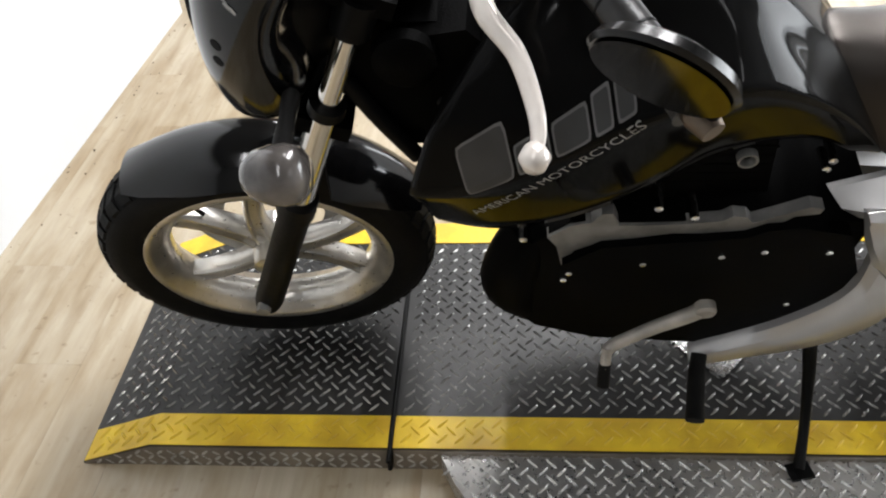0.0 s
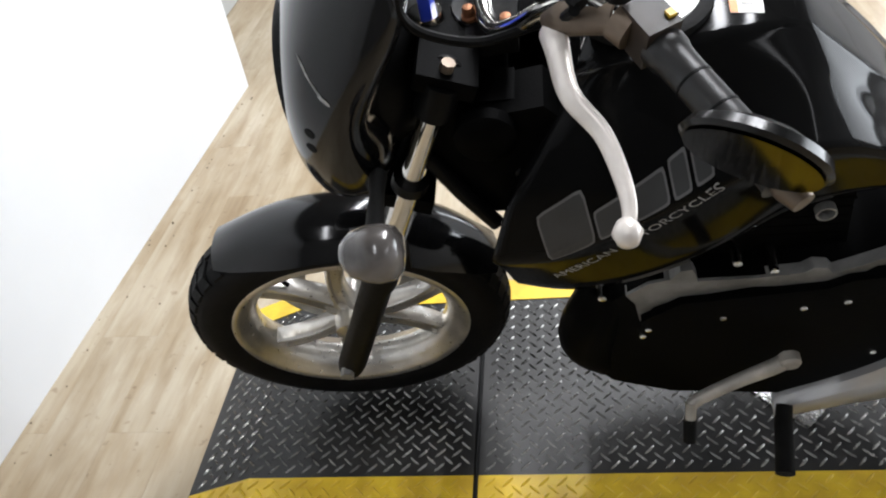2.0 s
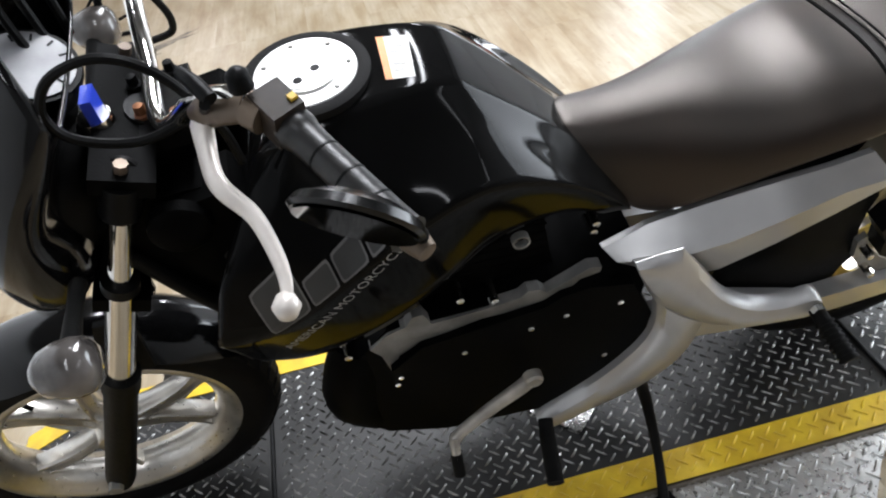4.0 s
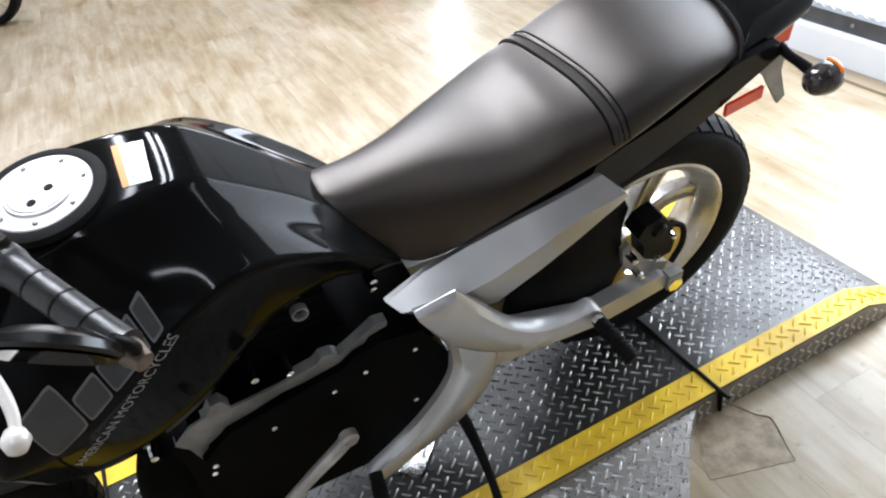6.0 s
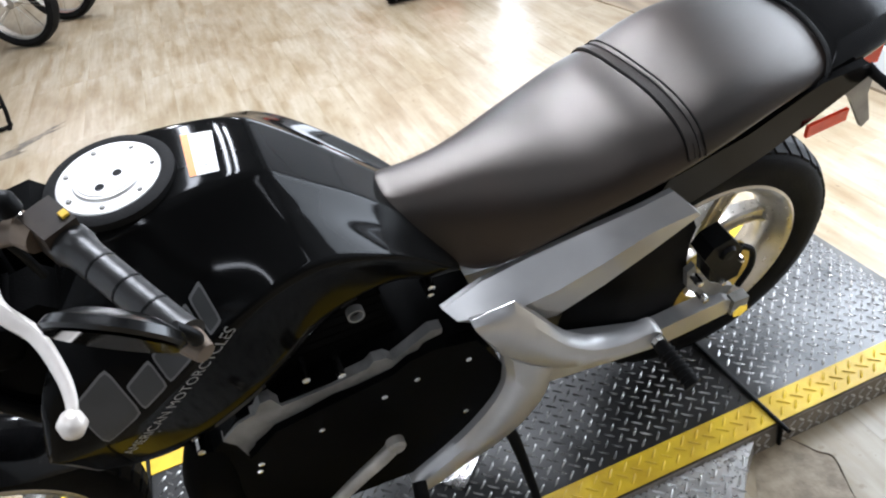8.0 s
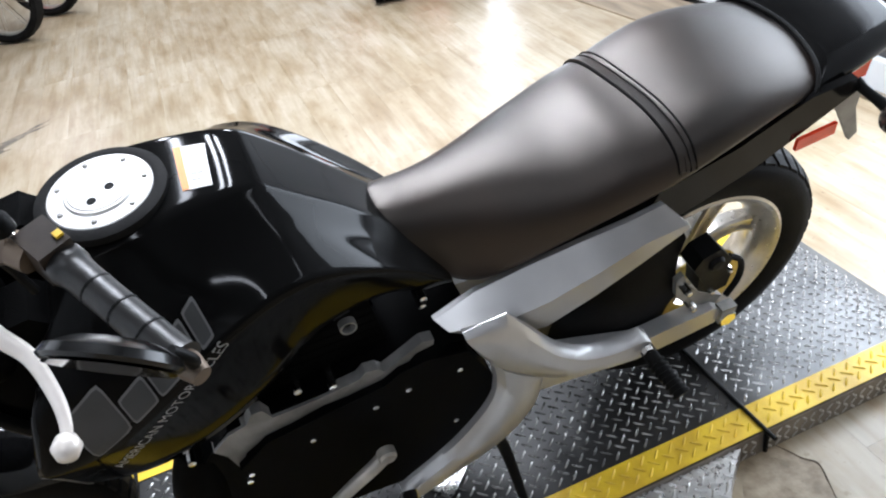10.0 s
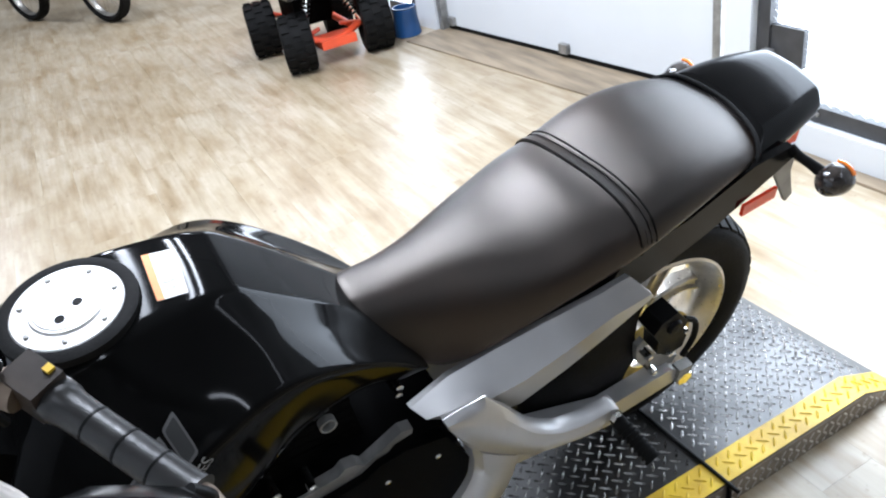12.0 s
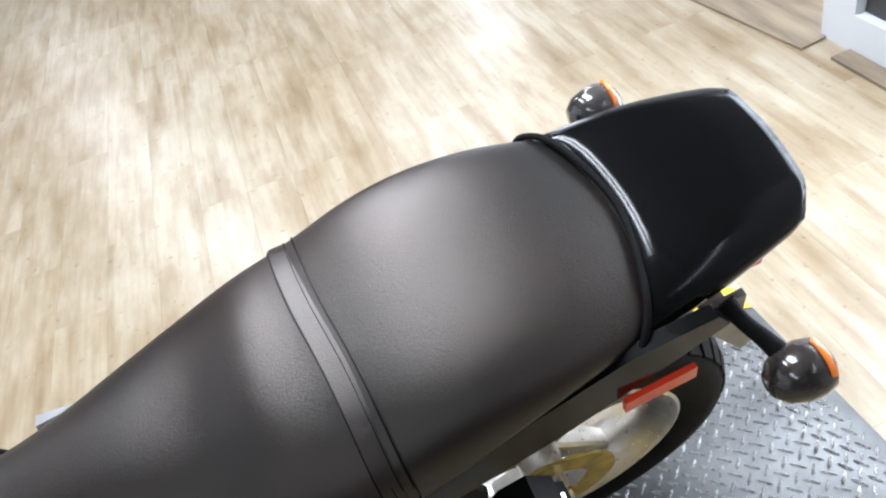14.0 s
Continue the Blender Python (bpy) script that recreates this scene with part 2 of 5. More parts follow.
def floor_material():
    m = bpy.data.materials.new("pale_oak_vinyl")
    m.use_nodes = True
    n, l = m.node_tree.nodes, m.node_tree.links
    b = n["Principled BSDF"]
    tc, mp, mp2 = n.new("ShaderNodeTexCoord"), n.new("ShaderNodeMapping"), n.new("ShaderNodeMapping")
    info = n.new("ShaderNodeObjectInfo")
    mp.inputs["Scale"].default_value = (18, 2.4, 1)
    mp2.inputs["Scale"].default_value = (70, 4.5, 1)
    add = n.new("ShaderNodeVectorMath")
    add.operation = "MULTIPLY_ADD"
    add.inputs[1].default_value = (1, 1, 1)
    cmb = n.new("ShaderNodeCombineXYZ")
    mul = n.new("ShaderNodeMath")
    mul.operation = "MULTIPLY"
    mul.inputs[1].default_value = 37.0
    l.new(info.outputs["Random"], mul.inputs[0])
    l.new(mul.outputs[0], cmb.inputs["Y"])
    l.new(tc.outputs["Object"], add.inputs[0])
    l.new(cmb.outputs["Vector"], add.inputs[2])
    l.new(add.outputs["Vector"], mp.inputs["Vector"])
    l.new(add.outputs["Vector"], mp2.inputs["Vector"])
    n1, n2 = n.new("ShaderNodeTexNoise"), n.new("ShaderNodeTexNoise")
    n1.inputs["Scale"].default_value, n1.inputs["Detail"].default_value, n1.inputs["Distortion"].default_value = 1.0, 4, 0.3
    n2.inputs["Scale"].default_value, n2.inputs["Detail"].default_value = 1.0, 4
    l.new(mp.outputs["Vector"], n1.inputs["Vector"])
    l.new(mp2.outputs["Vector"], n2.inputs["Vector"])
    r1 = n.new("ShaderNodeValToRGB")
    e = r1.color_ramp.elements
    e[0].position, e[0].color = 0.25, (0.315, 0.248, 0.158, 1)
    e[1].position, e[1].color = 0.74, (0.470, 0.416, 0.325, 1)
    mid = e.new(0.48)
    mid.color = (0.410, 0.350, 0.254, 1)
    l.new(n1.outputs["Fac"], r1.inputs["Fac"])
    mix = n.new("ShaderNodeMix")
    mix.data_type, mix.blend_type = "RGBA", "MULTIPLY"
    mix.inputs["Factor"].default_value = 0.3
    r2 = n.new("ShaderNodeValToRGB")
    r2.color_ramp.elements[0].position, r2.color_ramp.elements[0].color = 0.30, (0.62, 0.56, 0.50, 1)
    r2.color_ramp.elements[1].position, r2.color_ramp.elements[1].color = 0.6, (1, 1, 1, 1)
    l.new(n2.outputs["Fac"], r2.inputs["Fac"])
    l.new(r1.outputs["Color"], mix.inputs["A"])
    l.new(r2.outputs["Color"], mix.inputs["B"])
    hsv = n.new("ShaderNodeHueSaturation")
    rng = n.new("ShaderNodeMapRange")
    rng.inputs["To Min"].default_value, rng.inputs["To Max"].default_value = 0.965, 1.035
    l.new(info.outputs["Random"], rng.inputs["Value"])
    l.new(rng.outputs["Result"], hsv.inputs["Value"])
    l.new(mix.outputs["Result"], hsv.inputs["Color"])
    geo = n.new("ShaderNodeNewGeometry")
    wide, speck = n.new("ShaderNodeTexNoise"), n.new("ShaderNodeTexNoise")
    wide.inputs["Scale"].default_value, wide.inputs["Detail"].default_value = 1.7, 6
    speck.inputs["Scale"].default_value, speck.inputs["Detail"].default_value = 38, 3
    l.new(geo.outputs["Position"], wide.inputs["Vector"])
    l.new(geo.outputs["Position"], speck.inputs["Vector"])
    r3, r4 = n.new("ShaderNodeValToRGB"), n.new("ShaderNodeValToRGB")
    r3.color_ramp.elements[0].position, r3.color_ramp.elements[0].color = 0.36, (0.82, 0.755, 0.65, 1)
    r3.color_ramp.elements[1].position, r3.color_ramp.elements[1].color = 0.62, (1.06, 1.06, 1.06, 1)
    r4.color_ramp.elements[0].position, r4.color_ramp.elements[0].color = 0.27, (0.55, 0.48, 0.40, 1)
    r4.color_ramp.elements[1].position, r4.color_ramp.elements[1].color = 0.36, (1, 1, 1, 1)
    l.new(wide.outputs["Fac"], r3.inputs["Fac"])
    l.new(speck.outputs["Fac"], r4.inputs["Fac"])
    m3, m4 = n.new("ShaderNodeMix"), n.new("ShaderNodeMix")
    for mm, fac in ((m3, 0.85), (m4, 0.6)):
        mm.data_type, mm.blend_type = "RGBA", "MULTIPLY"
        mm.inputs["Factor"].default_value = fac
    l.new(hsv.outputs["Color"], m3.inputs["A"])
    l.new(r3.outputs["Color"], m3.inputs["B"])
    l.new(m3.outputs["Result"], m4.inputs["A"])
    l.new(r4.outputs["Color"], m4.inputs["B"])
    l.new(m4.outputs["Result"], b.inputs["Base Color"])
    b.inputs["Roughness"].default_value = 0.28
    # walked-in brown stains a hand wide
    mp3, n3, r3, mix3 = n.new("ShaderNodeMapping"), n.new("ShaderNodeTexNoise"), n.new("ShaderNodeValToRGB"), n.new("ShaderNodeMix")
    mp3.inputs["Scale"].default_value = (9, 2.6, 1)
    n3.inputs["Scale"].default_value, n3.inputs["Detail"].default_value, n3.inputs["Roughness"].default_value = 1.0, 6, 0.62
    r3.color_ramp.elements[0].position, r3.color_ramp.elements[0].color = 0.36, (0.60, 0.485, 0.32, 1)
    r3.color_ramp.elements[1].position, r3.color_ramp.elements[1].color = 0.56, (1, 1, 1, 1)
    mix3.data_type, mix3.blend_type = "RGBA", "MULTIPLY"
    mix3.inputs["Factor"].default_value = 0.52
    l.new(add.outputs["Vector"], mp3.inputs["Vector"])
    l.new(mp3.outputs["Vector"], n3.inputs["Vector"])
    l.new(n3.outputs["Fac"], r3.inputs["Fac"])
    l.new(b.inputs["Base Color"].links[0].from_socket, mix3.inputs["A"])
    l.new(r3.outputs["Color"], mix3.inputs["B"])
    l.new(mix3.outputs["Result"], b.inputs["Base Color"])
    rr = n.new("ShaderNodeMapRange")
    rr.inputs["To Min"].default_value, rr.inputs["To Max"].default_value = 0.27, 0.36
    l.new(n1.outputs["Fac"], rr.inputs["Value"])
    l.new(rr.outputs["Result"], b.inputs["Roughness"])
    bp = n.new("ShaderNodeBump")
    bp.inputs["Strength"].default_value, bp.inputs["Distance"].default_value = 0.12, 0.001
    l.new(n2.outputs["Fac"], bp.inputs["Height"])
    l.new(bp.outputs["Normal"], b.inputs["Normal"])
    return m


FLOORM = floor_material()
FX0, FX1, FY0, FY1 = -6.0, 8.5, -4.0, 13.0
floor = structure("floor", mesh(box(FX0, FX1, FY0, FY1, -0.15, -0.0045)), FLOORM, "pale oak vinyl plank floor of the workshop", "floor")
ceiling = structure("ceiling", mesh(box(FX0, FX1, FY0, FY1, CEILING, CEILING + 0.15)), CEIL, "unseen workshop ceiling above the lights, kept dark to dim reflections", "ceiling")
structure("wall_south", mesh(box(FX0, FX1, FY0 - 0.15, FY0, -0.1, CEILING)), DARKWALL, "plain dark unseen wall behind the lift", "wall")
structure("wall_north", mesh(box(FX0, FX1, FY1, FY1 + 0.15, -0.1, CEILING)), GREYWALL, "plain grey painted far wall of the shop", "wall")
structure("wall_west", mesh(box(FX0 - 0.15, FX0, FY0, FY1, -0.1, CEILING)), GREYWALL, "plain grey painted side wall of the shop", "wall")

# white display panel that stands in front of the bike, and the grey partition behind it
panel = structure("wall_panel", bevelled(mesh(moved(box(-0.035, 0, -3.5, 1.70, 0.0, 2.6), pose(-0.872, 0, 0, 0, 0, -1.9))), 0.004),
                  WHITE, "smooth white display panel standing on the plank floor", "wall")
structure("wall_partition", mesh(box(-1.3, -1.15, -3.9, 3.2, 0, CEILING)), GREYWALL, "grey painted partition wall beside the white panel", "wall")

# east wall with the garage door and the mesh door
# out of view; dark colour chosen to keep its reflection off the tank
structure("wall_east_upper", mesh(box(WALL_E, WALL_E + 0.12, -0.30, 1.17, 2.2, CEILING), moved(box(0.05, 0.2, -0.22, 12.0, 2.2, CEILING), pose(2.985, 1.35, 0, 0, 0, 6.5))), DARKWALL, "unseen wall above the doors, darkened to dim the tank's reflections", "wall")
structure("wall_east", mesh(box(WALL_E, WALL_E + 0.12, -4.0, -0.30, -0.1, CEILING), moved(box(0.05, 0.2, 2.1, 12.0, -0.1, 2.2), pose(2.985, 1.35, 0, 0, 0, 6.5))),
          WHITE, "white painted wall with a garage door and a screen door", "wall")

# ---------------------------------------------------------------- motorcycle lift
DECK = 0.062
DX0, DK0, DS1, DS2, DK1, DX1 = -0.40, -0.25, 0.20, 1.445, 1.87, 2.005
DYN, DYF, STRIPE = -0.205, 0.416, 0.07
LIFT_POSE = pose(0, -0.009, 0, 0, 0, 0.72)


def deck_z(x):
    if x < DK0:
        return DECK * (x - DX0) / (DK0 - DX0) + 0.002
    if x > DK1:
        return DECK * (DX1 - x) / (DX1 - DK1) + 0.002
    return DECK


lift = thing("motorcycle_lift", "low black tread-plate motorcycle lift with yellow edges", "lift", m=LIFT_POSE)


def deck_piece(name, xs, mat, label):
    prof = [(x, deck_z(x)) for x in xs]
    pieces = []
    rings = []
    for x, z in prof:
        rings.append([(x, DYN, 0.0), (x, DYN, z), (x, DYF, z), (x, DYF, 0.0)])
    return part(name, bevelled(mesh(loft(rings)), 0.003, 2), mat, lift, label)


GAP = 0.004
front_ramp = deck_piece("front_section", [DX0, DK0, DS1 - GAP], DARKTREAD, "front deck section with a sloped ramp edge")
middle = deck_piece("middle_section", [DS1 + GAP, DS2 - GAP], DARKTREAD, "long middle deck section")
rear_ramp = deck_piece("rear_section", [DS2 + GAP, DK1, DX1], RAMPM, "rear deck section with a sloped ramp edge")


def stripe(xs, ya, yb, parent):
    top = [[(x, ya, deck_z(x) + 0.0005), (x, ya, deck_z(x) + 0.0022), (x, yb, deck_z(x) + 0.0022), (x, yb, deck_z(x) + 0.0005)] for x in xs]
    return part("yellow_stripe", mesh(loft(top)), YELLOW, parent, "worn yellow safety stripe", 0)


def tread_verts(m, length=0.0305, width=0.0060, height=0.0030):
    pts = [(-length / 2, 0, 0), (-length / 4, -width / 2, 0), (length / 4, -width / 2, 0), (length / 2, 0, 0), (length / 4, width / 2, 0), (-length / 4, width / 2, 0),
           (-length / 3.2, 0, height), (length / 3.2, 0, height)]
    return [m @ Vector(p) for p in pts], [(0, 1, 6), (1, 2, 7, 6), (2, 3, 7), (3, 4, 7), (4, 5, 6, 7), (5, 0, 6)]


for xs, par in (([DX0 + 0.003, DK0, DS1 - GAP], front_ramp), ([DS1 + GAP, DS2 - GAP], middle), ([DS2 + GAP, DK1, DX1 - 0.003], rear_ramp)):
    stripe(xs, DYN + 0.001, DYN + STRIPE, par)
    stripe(xs, DYF - STRIPE, DYF - 0.001, par)
    side = [[(x, DYN - 0.002, 0.0), (x, DYN - 0.002, max(0.002, deck_z(x) - 0.003)), (x, DYN - 0.0003, max(0.002, deck_z(x) - 0.003)), (x, DYN - 0.0003, 0.0)] for x in xs]
    skirt = part("side_skirt", mesh(loft(side)), SKIRT, par, "bare brownish steel tread side edge", 0)
    verts, faces = [], []
    for i in range(int((xs[-1] - xs[0]) / 0.0215)):
        for j in range(3):
            x, z = xs[0] + (i + 0.5) * 0.0215, 0.009 + 0.0165 * j
            if z + 0.007 > deck_z(x):
                continue
            v, f = tread_verts(pose(x, DYN - 0.002, z, 90, 0, 0) @ pose(0, 0, 0, 0, 0, 45 if (i + j) % 2 else -45), 0.021, 0.006, 0.0016)
            k = len(verts)
            verts += v
            faces += [tuple(a + k for a in q) for q in f]
    tagged(part("raised_tread", mesh((verts, faces)), STEEL, skirt, "small worn tread bars"), kind="stuff")


def treads(x0, x1, y0, y1, height, pitch, skip=None):
    """Bars in a basket weave on a lattice turned by 45 degrees."""
    verts, faces = [], []
    q = pitch / math.sqrt(2)
    nx, ny = int((x1 - x0) / q), int((y1 - y0) / q)
    for i in range(nx + 1):
        for j in range(ny + 1):
            if (i + j) % 2:
                continue
            x, y = x0 + i * q, y0 + j * q
            if x < x0 + 0.008 or x > x1 - 0.008 or y < y0 + 0.007 or y > y1 - 0.007 or (skip and skip(x, y)):
                continue
            slope = math.degrees(math.atan2(height(x + 0.01) - height(x - 0.01), 0.02))
            m = pose(x, y, height(x), 0, -slope, 0) @ pose(0, 0, 0, 0, 0, 45 if i % 2 else -45)
            v, f = tread_verts(m)
            k = len(verts)
            verts += v
            faces += [tuple(a + k for a in p) for p in f]
    return verts, faces


for x0, x1, par in ((DX0 + 0.012, DS1 - 0.01, front_ramp), (DS1 + 0.01, DS2 - 0.01, middle), (DS2 + 0.01, DX1 - 0.012, rear_ramp)):
    tagged(part("raised_tread", mesh(treads(x0, x1, DYN + STRIPE + 0.004, DYF - STRIPE - 0.004, deck_z, 0.0235)), REARTREAD if par is rear_ramp else TREADM, par, "raised worn tread bars"), kind="stuff")
    tagged(part("raised_tread", mesh(treads(x0, x1, DYN + 0.004, DYN + STRIPE - 0.002, lambda x: deck_z(x) + 0.002, 0.0235)), YELLOW, par, "yellow painted tread bars"), kind="stuff")

for sx in (DS1, DS2):
    part("hinge_rod", mesh(tube([(sx, DYF, DECK + 0.004), (sx, DYN + 0.02, DECK + 0.004), (sx, DYN - 0.006, DECK - 0.002), (sx - 0.004, DYN - 0.010, 0.012)], 0.0048, 8, 4)), SATIN, lift, "black hinge rod in the deck seam")

# bright side plate under the kickstand
plate = thing("side_plate", "bright bare steel tread side plate with a rounded end", "steel plate", m=LIFT_POSE)
outline = [(0.292, -0.2085), (0.318, -0.262), (0.560, -0.600), (1.040, -0.600), (1.224, -0.380), (1.315, -0.270), (1.355, -0.232), (1.385, -0.2085)]
n = len(outline)


def plate_z(y):
    return 0.047 if y > -0.262 else 0.047 + (y + 0.262) / 0.338 * 0.040


def plate_top(m):
    """Keep pieces on the sloping plate."""
    return [(v[0], v[1], v[2] + plate_z(v[1])) for v in m[0]], m[1]


part("plate", bevelled(mesh(loft([[(x, y, 0.001) for x, y in outline], [(x, y, plate_z(y)) for x, y in outline]])), 0.0015), STEEL, plate)


for rx, ry in ((1.08, -0.226), (1.319, -0.226), (0.42, -0.226), (0.75, -0.226)):
    part("rivet", mesh(lathe([(0.001, 0.0035), (0.004, 0.003), (0.006, 0.0), (0.001, -0.002)], (rx, ry, 0.047), axis="z", sides=10)), CAST, plate)


def off_plate(x, y):
    inside = False
    for (ax, ay), (bx, by) in zip(outline, outline[1:] + outline[:1]):
        if (ay > y) != (by > y) and x < (bx - ax) * (y - ay) / (by - ay) + ax:
            inside = not inside
    return not inside


tagged(part("raised_tread", mesh(plate_top(treads(0.29, 1.40, -0.62, -0.21, lambda x: 0.0, 0.0235, off_plate))), STEEL, plate), kind="stuff")
# bright scrap of tread plate lying on the deck under the engine
scrap = thing("tread_scrap", "bright bare steel tread plate scrap lying on the black deck", "steel plate")
SCRAP = [(0.715, 0.080), (0.768, 0.010), (0.822, -0.040), (0.902, 0.045), (0.840, 0.110)]
part("sheet", bevelled(mesh(([(x, y, DECK + 0.0022) for x, y in SCRAP] + [(x, y, DECK + 0.0042) for x, y in SCRAP], [tuple(range(len(SCRAP))), tuple(range(2 * len(SCRAP) - 1, len(SCRAP) - 1, -1))] + [(i, (i + 1) % len(SCRAP), len(SCRAP) + (i + 1) % len(SCRAP), len(SCRAP) + i) for i in range(len(SCRAP))])), 0.0005, 1), REARTREAD, scrap)
def off_scrap(x, y):
    return not (abs(x - 0.81) < 0.075 and abs(y - 0.04) < 0.05 - 0.5 * abs(x - 0.81))


tagged(part("raised_tread", mesh(treads(0.70, 0.92, -0.04, 0.11, lambda x: DECK + 0.0042, 0.0235, off_scrap)), STEEL, scrap), kind="stuff")

# ---------------------------------------------------------------- motorcycle, in its own frame: x back, y right, z up from the contact line
bike = thing("motorcycle", "black street motorcycle with silver frame plates leaning on its kickstand", "motorcycle", m=pose(0, 0.10, 0.05, 15.1, 0, 0))


def wheel(name, x, z, radius, width, rim_r, parent, spoke_turn=0.0, broad=1.0, sweep=0.0):
    w, h = width / 2, width / 2
    rim_prof = [(rim_r - 0.008, -0.80 * h), (rim_r + 0.002, -0.87 * h), (rim_r + 0.007, -0.84 * h), (rim_r + 0.005, -0.70 * h), (rim_r - 0.006, -0.60 * h), (rim_r - 0.018, -0.3 * h),
                (rim_r - 0.018, 0.3 * h), (rim_r - 0.006, 0.60 * h), (rim_r + 0.005, 0.70 * h), (rim_r + 0.007, 0.84 * h), (rim_r + 0.002, 0.87 * h), (rim_r - 0.008, 0.80 * h), (rim_r - 0.014, 0.62 * h),
                (rim_r - 0.018, 0.58 * h), (rim_r - 0.032, 0.26 * h), (rim_r - 0.032, -0.26 * h), (rim_r - 0.018, -0.58 * h), (rim_r - 0.014, -0.62 * h)]
    rim = part(name, mesh(lathe(rim_prof, (x, 0, z), sides=64, closed_profile=True)), ALLOY, parent, "cast alloy wheel rim, dull silver")
    prof = [(rim_r + 0.002, -0.78 * h), (rim_r + 0.014, -0.90 * h), (rim_r + 0.5 * (radius - rim_r), -h), (radius - 0.022, -0.93 * h), (radius - 0.010, -0.72 * h), (radius - 0.002, -0.36 * h), (radius, 0),
            (radius - 0.002, 0.36 * h), (radius - 0.010, 0.72 * h), (radius - 0.022, 0.93 * h), (rim_r + 0.5 * (radius - rim_r), h), (rim_r + 0.014, 0.90 * h), (rim_r + 0.002, 0.78 * h)]
    part("tyre", mesh(lathe(prof, (x, 0, z), sides=72, closed_profile=True)), RUBBER, rim, "worn black tyre with block tread")
    # tread blocks standing proud of the carcass
    blocks = []
    N = 46
    for k in range(N):
        for s in (-1, 1):
            a0 = 2 * math.pi * (k + (0.25 if s > 0 else -0.25)) / N
            a1 = a0 + 2 * math.pi / N * 0.70
            ring = []
            for lift_r in (-0.002, 0.005):
                for yy, da, dr in ((0.06 * s * h, 0.0, 0.0), (0.48 * s * h, 0.05, -0.004), (0.80 * s * h, 0.02, -0.0145)):
                    for a in (a0 + da, a1 + da):
                        rr = radius + dr + lift_r
                        ring.append((x + rr * math.cos(a), yy, z + rr * math.sin(a)))
            blocks.append((ring, [(6, 8, 9, 7), (8, 10, 11, 9), (0, 6, 7, 1), (4, 5, 11, 10), (0, 2, 8, 6), (2, 4, 10, 8), (1, 7, 9, 3), (3, 9, 11, 5)]))
    tagged(part("tread_block", mesh(*blocks), RUBBER, rim, "worn rubber tread blocks", 0), kind="stuff")
    part("hub", mesh(lathe([(0.012, -0.055), (0.030, -0.05), (0.034, -0.02), (0.034, 0.02), (0.030, 0.05), (0.012, 0.055)], (x, 0, z), sides=32)), ALLOY, rim, "cast wheel hub")
    for k in range(3):
        a = spoke_turn + k * 120
        for s in (-1, 1):
            # three pairs of straight bladed arms, each with a hollow side
            rings = []
            for u in range(7):
                t = u / 6
                r = 0.024 + (rim_r - 0.052) * t
                ang = radians(a + s * (10 + 17 * t) + sweep * t * t)
                half, th = broad * (0.013 + 0.007 * t ** 3 + 0.004 * (1 - t) ** 2), 0.021 - 0.005 * t
                tx, tz = -math.sin(ang), math.cos(ang)
                c = Vector((x + r * math.cos(ang), 0, z + r * math.sin(ang)))
                q = Vector((tx, 0, tz))
                rings.append([c + q * half + Vector((0, yy, 0)) if e == 1 else c + q * half * e + Vector((0, yy, 0)) for e, yy in
                              ((1, -th * 0.72), (0.78, -th), (0.55, -th), (0.42, -th * 0.55), (-0.42, -th * 0.55), (-0.55, -th), (-0.78, -th), (-1, -th * 0.72), (-1, th * 0.72), (-0.78, th), (0.78, th), (1, th * 0.72))])
            part("spoke", mesh(loft(rings)), ALLOY, rim, "hollow-sided cast spoke", 35)
    part("valve", mesh(tube([(x + (rim_r - 0.035) * math.cos(2.2), 0, z + (rim_r - 0.035) * math.sin(2.2)), (x + (rim_r - 0.062) * math.cos(2.2), -0.006, z + (rim_r - 0.062) * math.sin(2.2))], 0.004, 8, 2)), RUBBER, rim, "black valve stem")
    return rim


FR, RR, RX = 0.314, 0.326, 1.394
RAKE = math.atan2(0.273, 0.665)
STEER = 6.7
steered = Matrix.Translation((0, 0, FR)) @ Matrix.Rotation(radians(STEER), 4, Vector((math.sin(RAKE), 0, math.cos(RAKE)))) @ Matrix.Translation((0, 0, -FR))
front_wheel = wheel("front_wheel", -0.004, FR + 0.006, 0.287, 0.106, 0.207, bike, 112)
front_wheel.matrix_basis = steered
rear_wheel = wheel("rear_wheel", RX, RR, 0.294, 0.124, 0.205, bike, 56, 1.35, -16)
rear_wheel.matrix_basis = pose(0, 0.024, 0)


def disc(x, z, r0, r1, y, parent, mat):
    return part("brake_disc", mesh(lathe([(r0, y - 0.0022), (r1, y - 0.0022), (r1, y + 0.0022), (r0, y + 0.0022)], (x, 0, z), sides=48, closed_profile=True)), mat, parent, "drilled steel brake disc")


disc(-0.004, FR + 0.006, 0.09, 0.155, 0.066, front_wheel, CAST)
disc(RX, RR, 0.055, 0.097, -0.074, rear_wheel, DISC)

# front fork
def on_fork(d, y=0.0, ahead=0.0):
    """A point d up the fork from the axle."""
    return (0.0 + d * math.sin(RAKE) - ahead * math.cos(RAKE), y, 0.297 + d * math.cos(RAKE) + ahead * math.sin(RAKE))


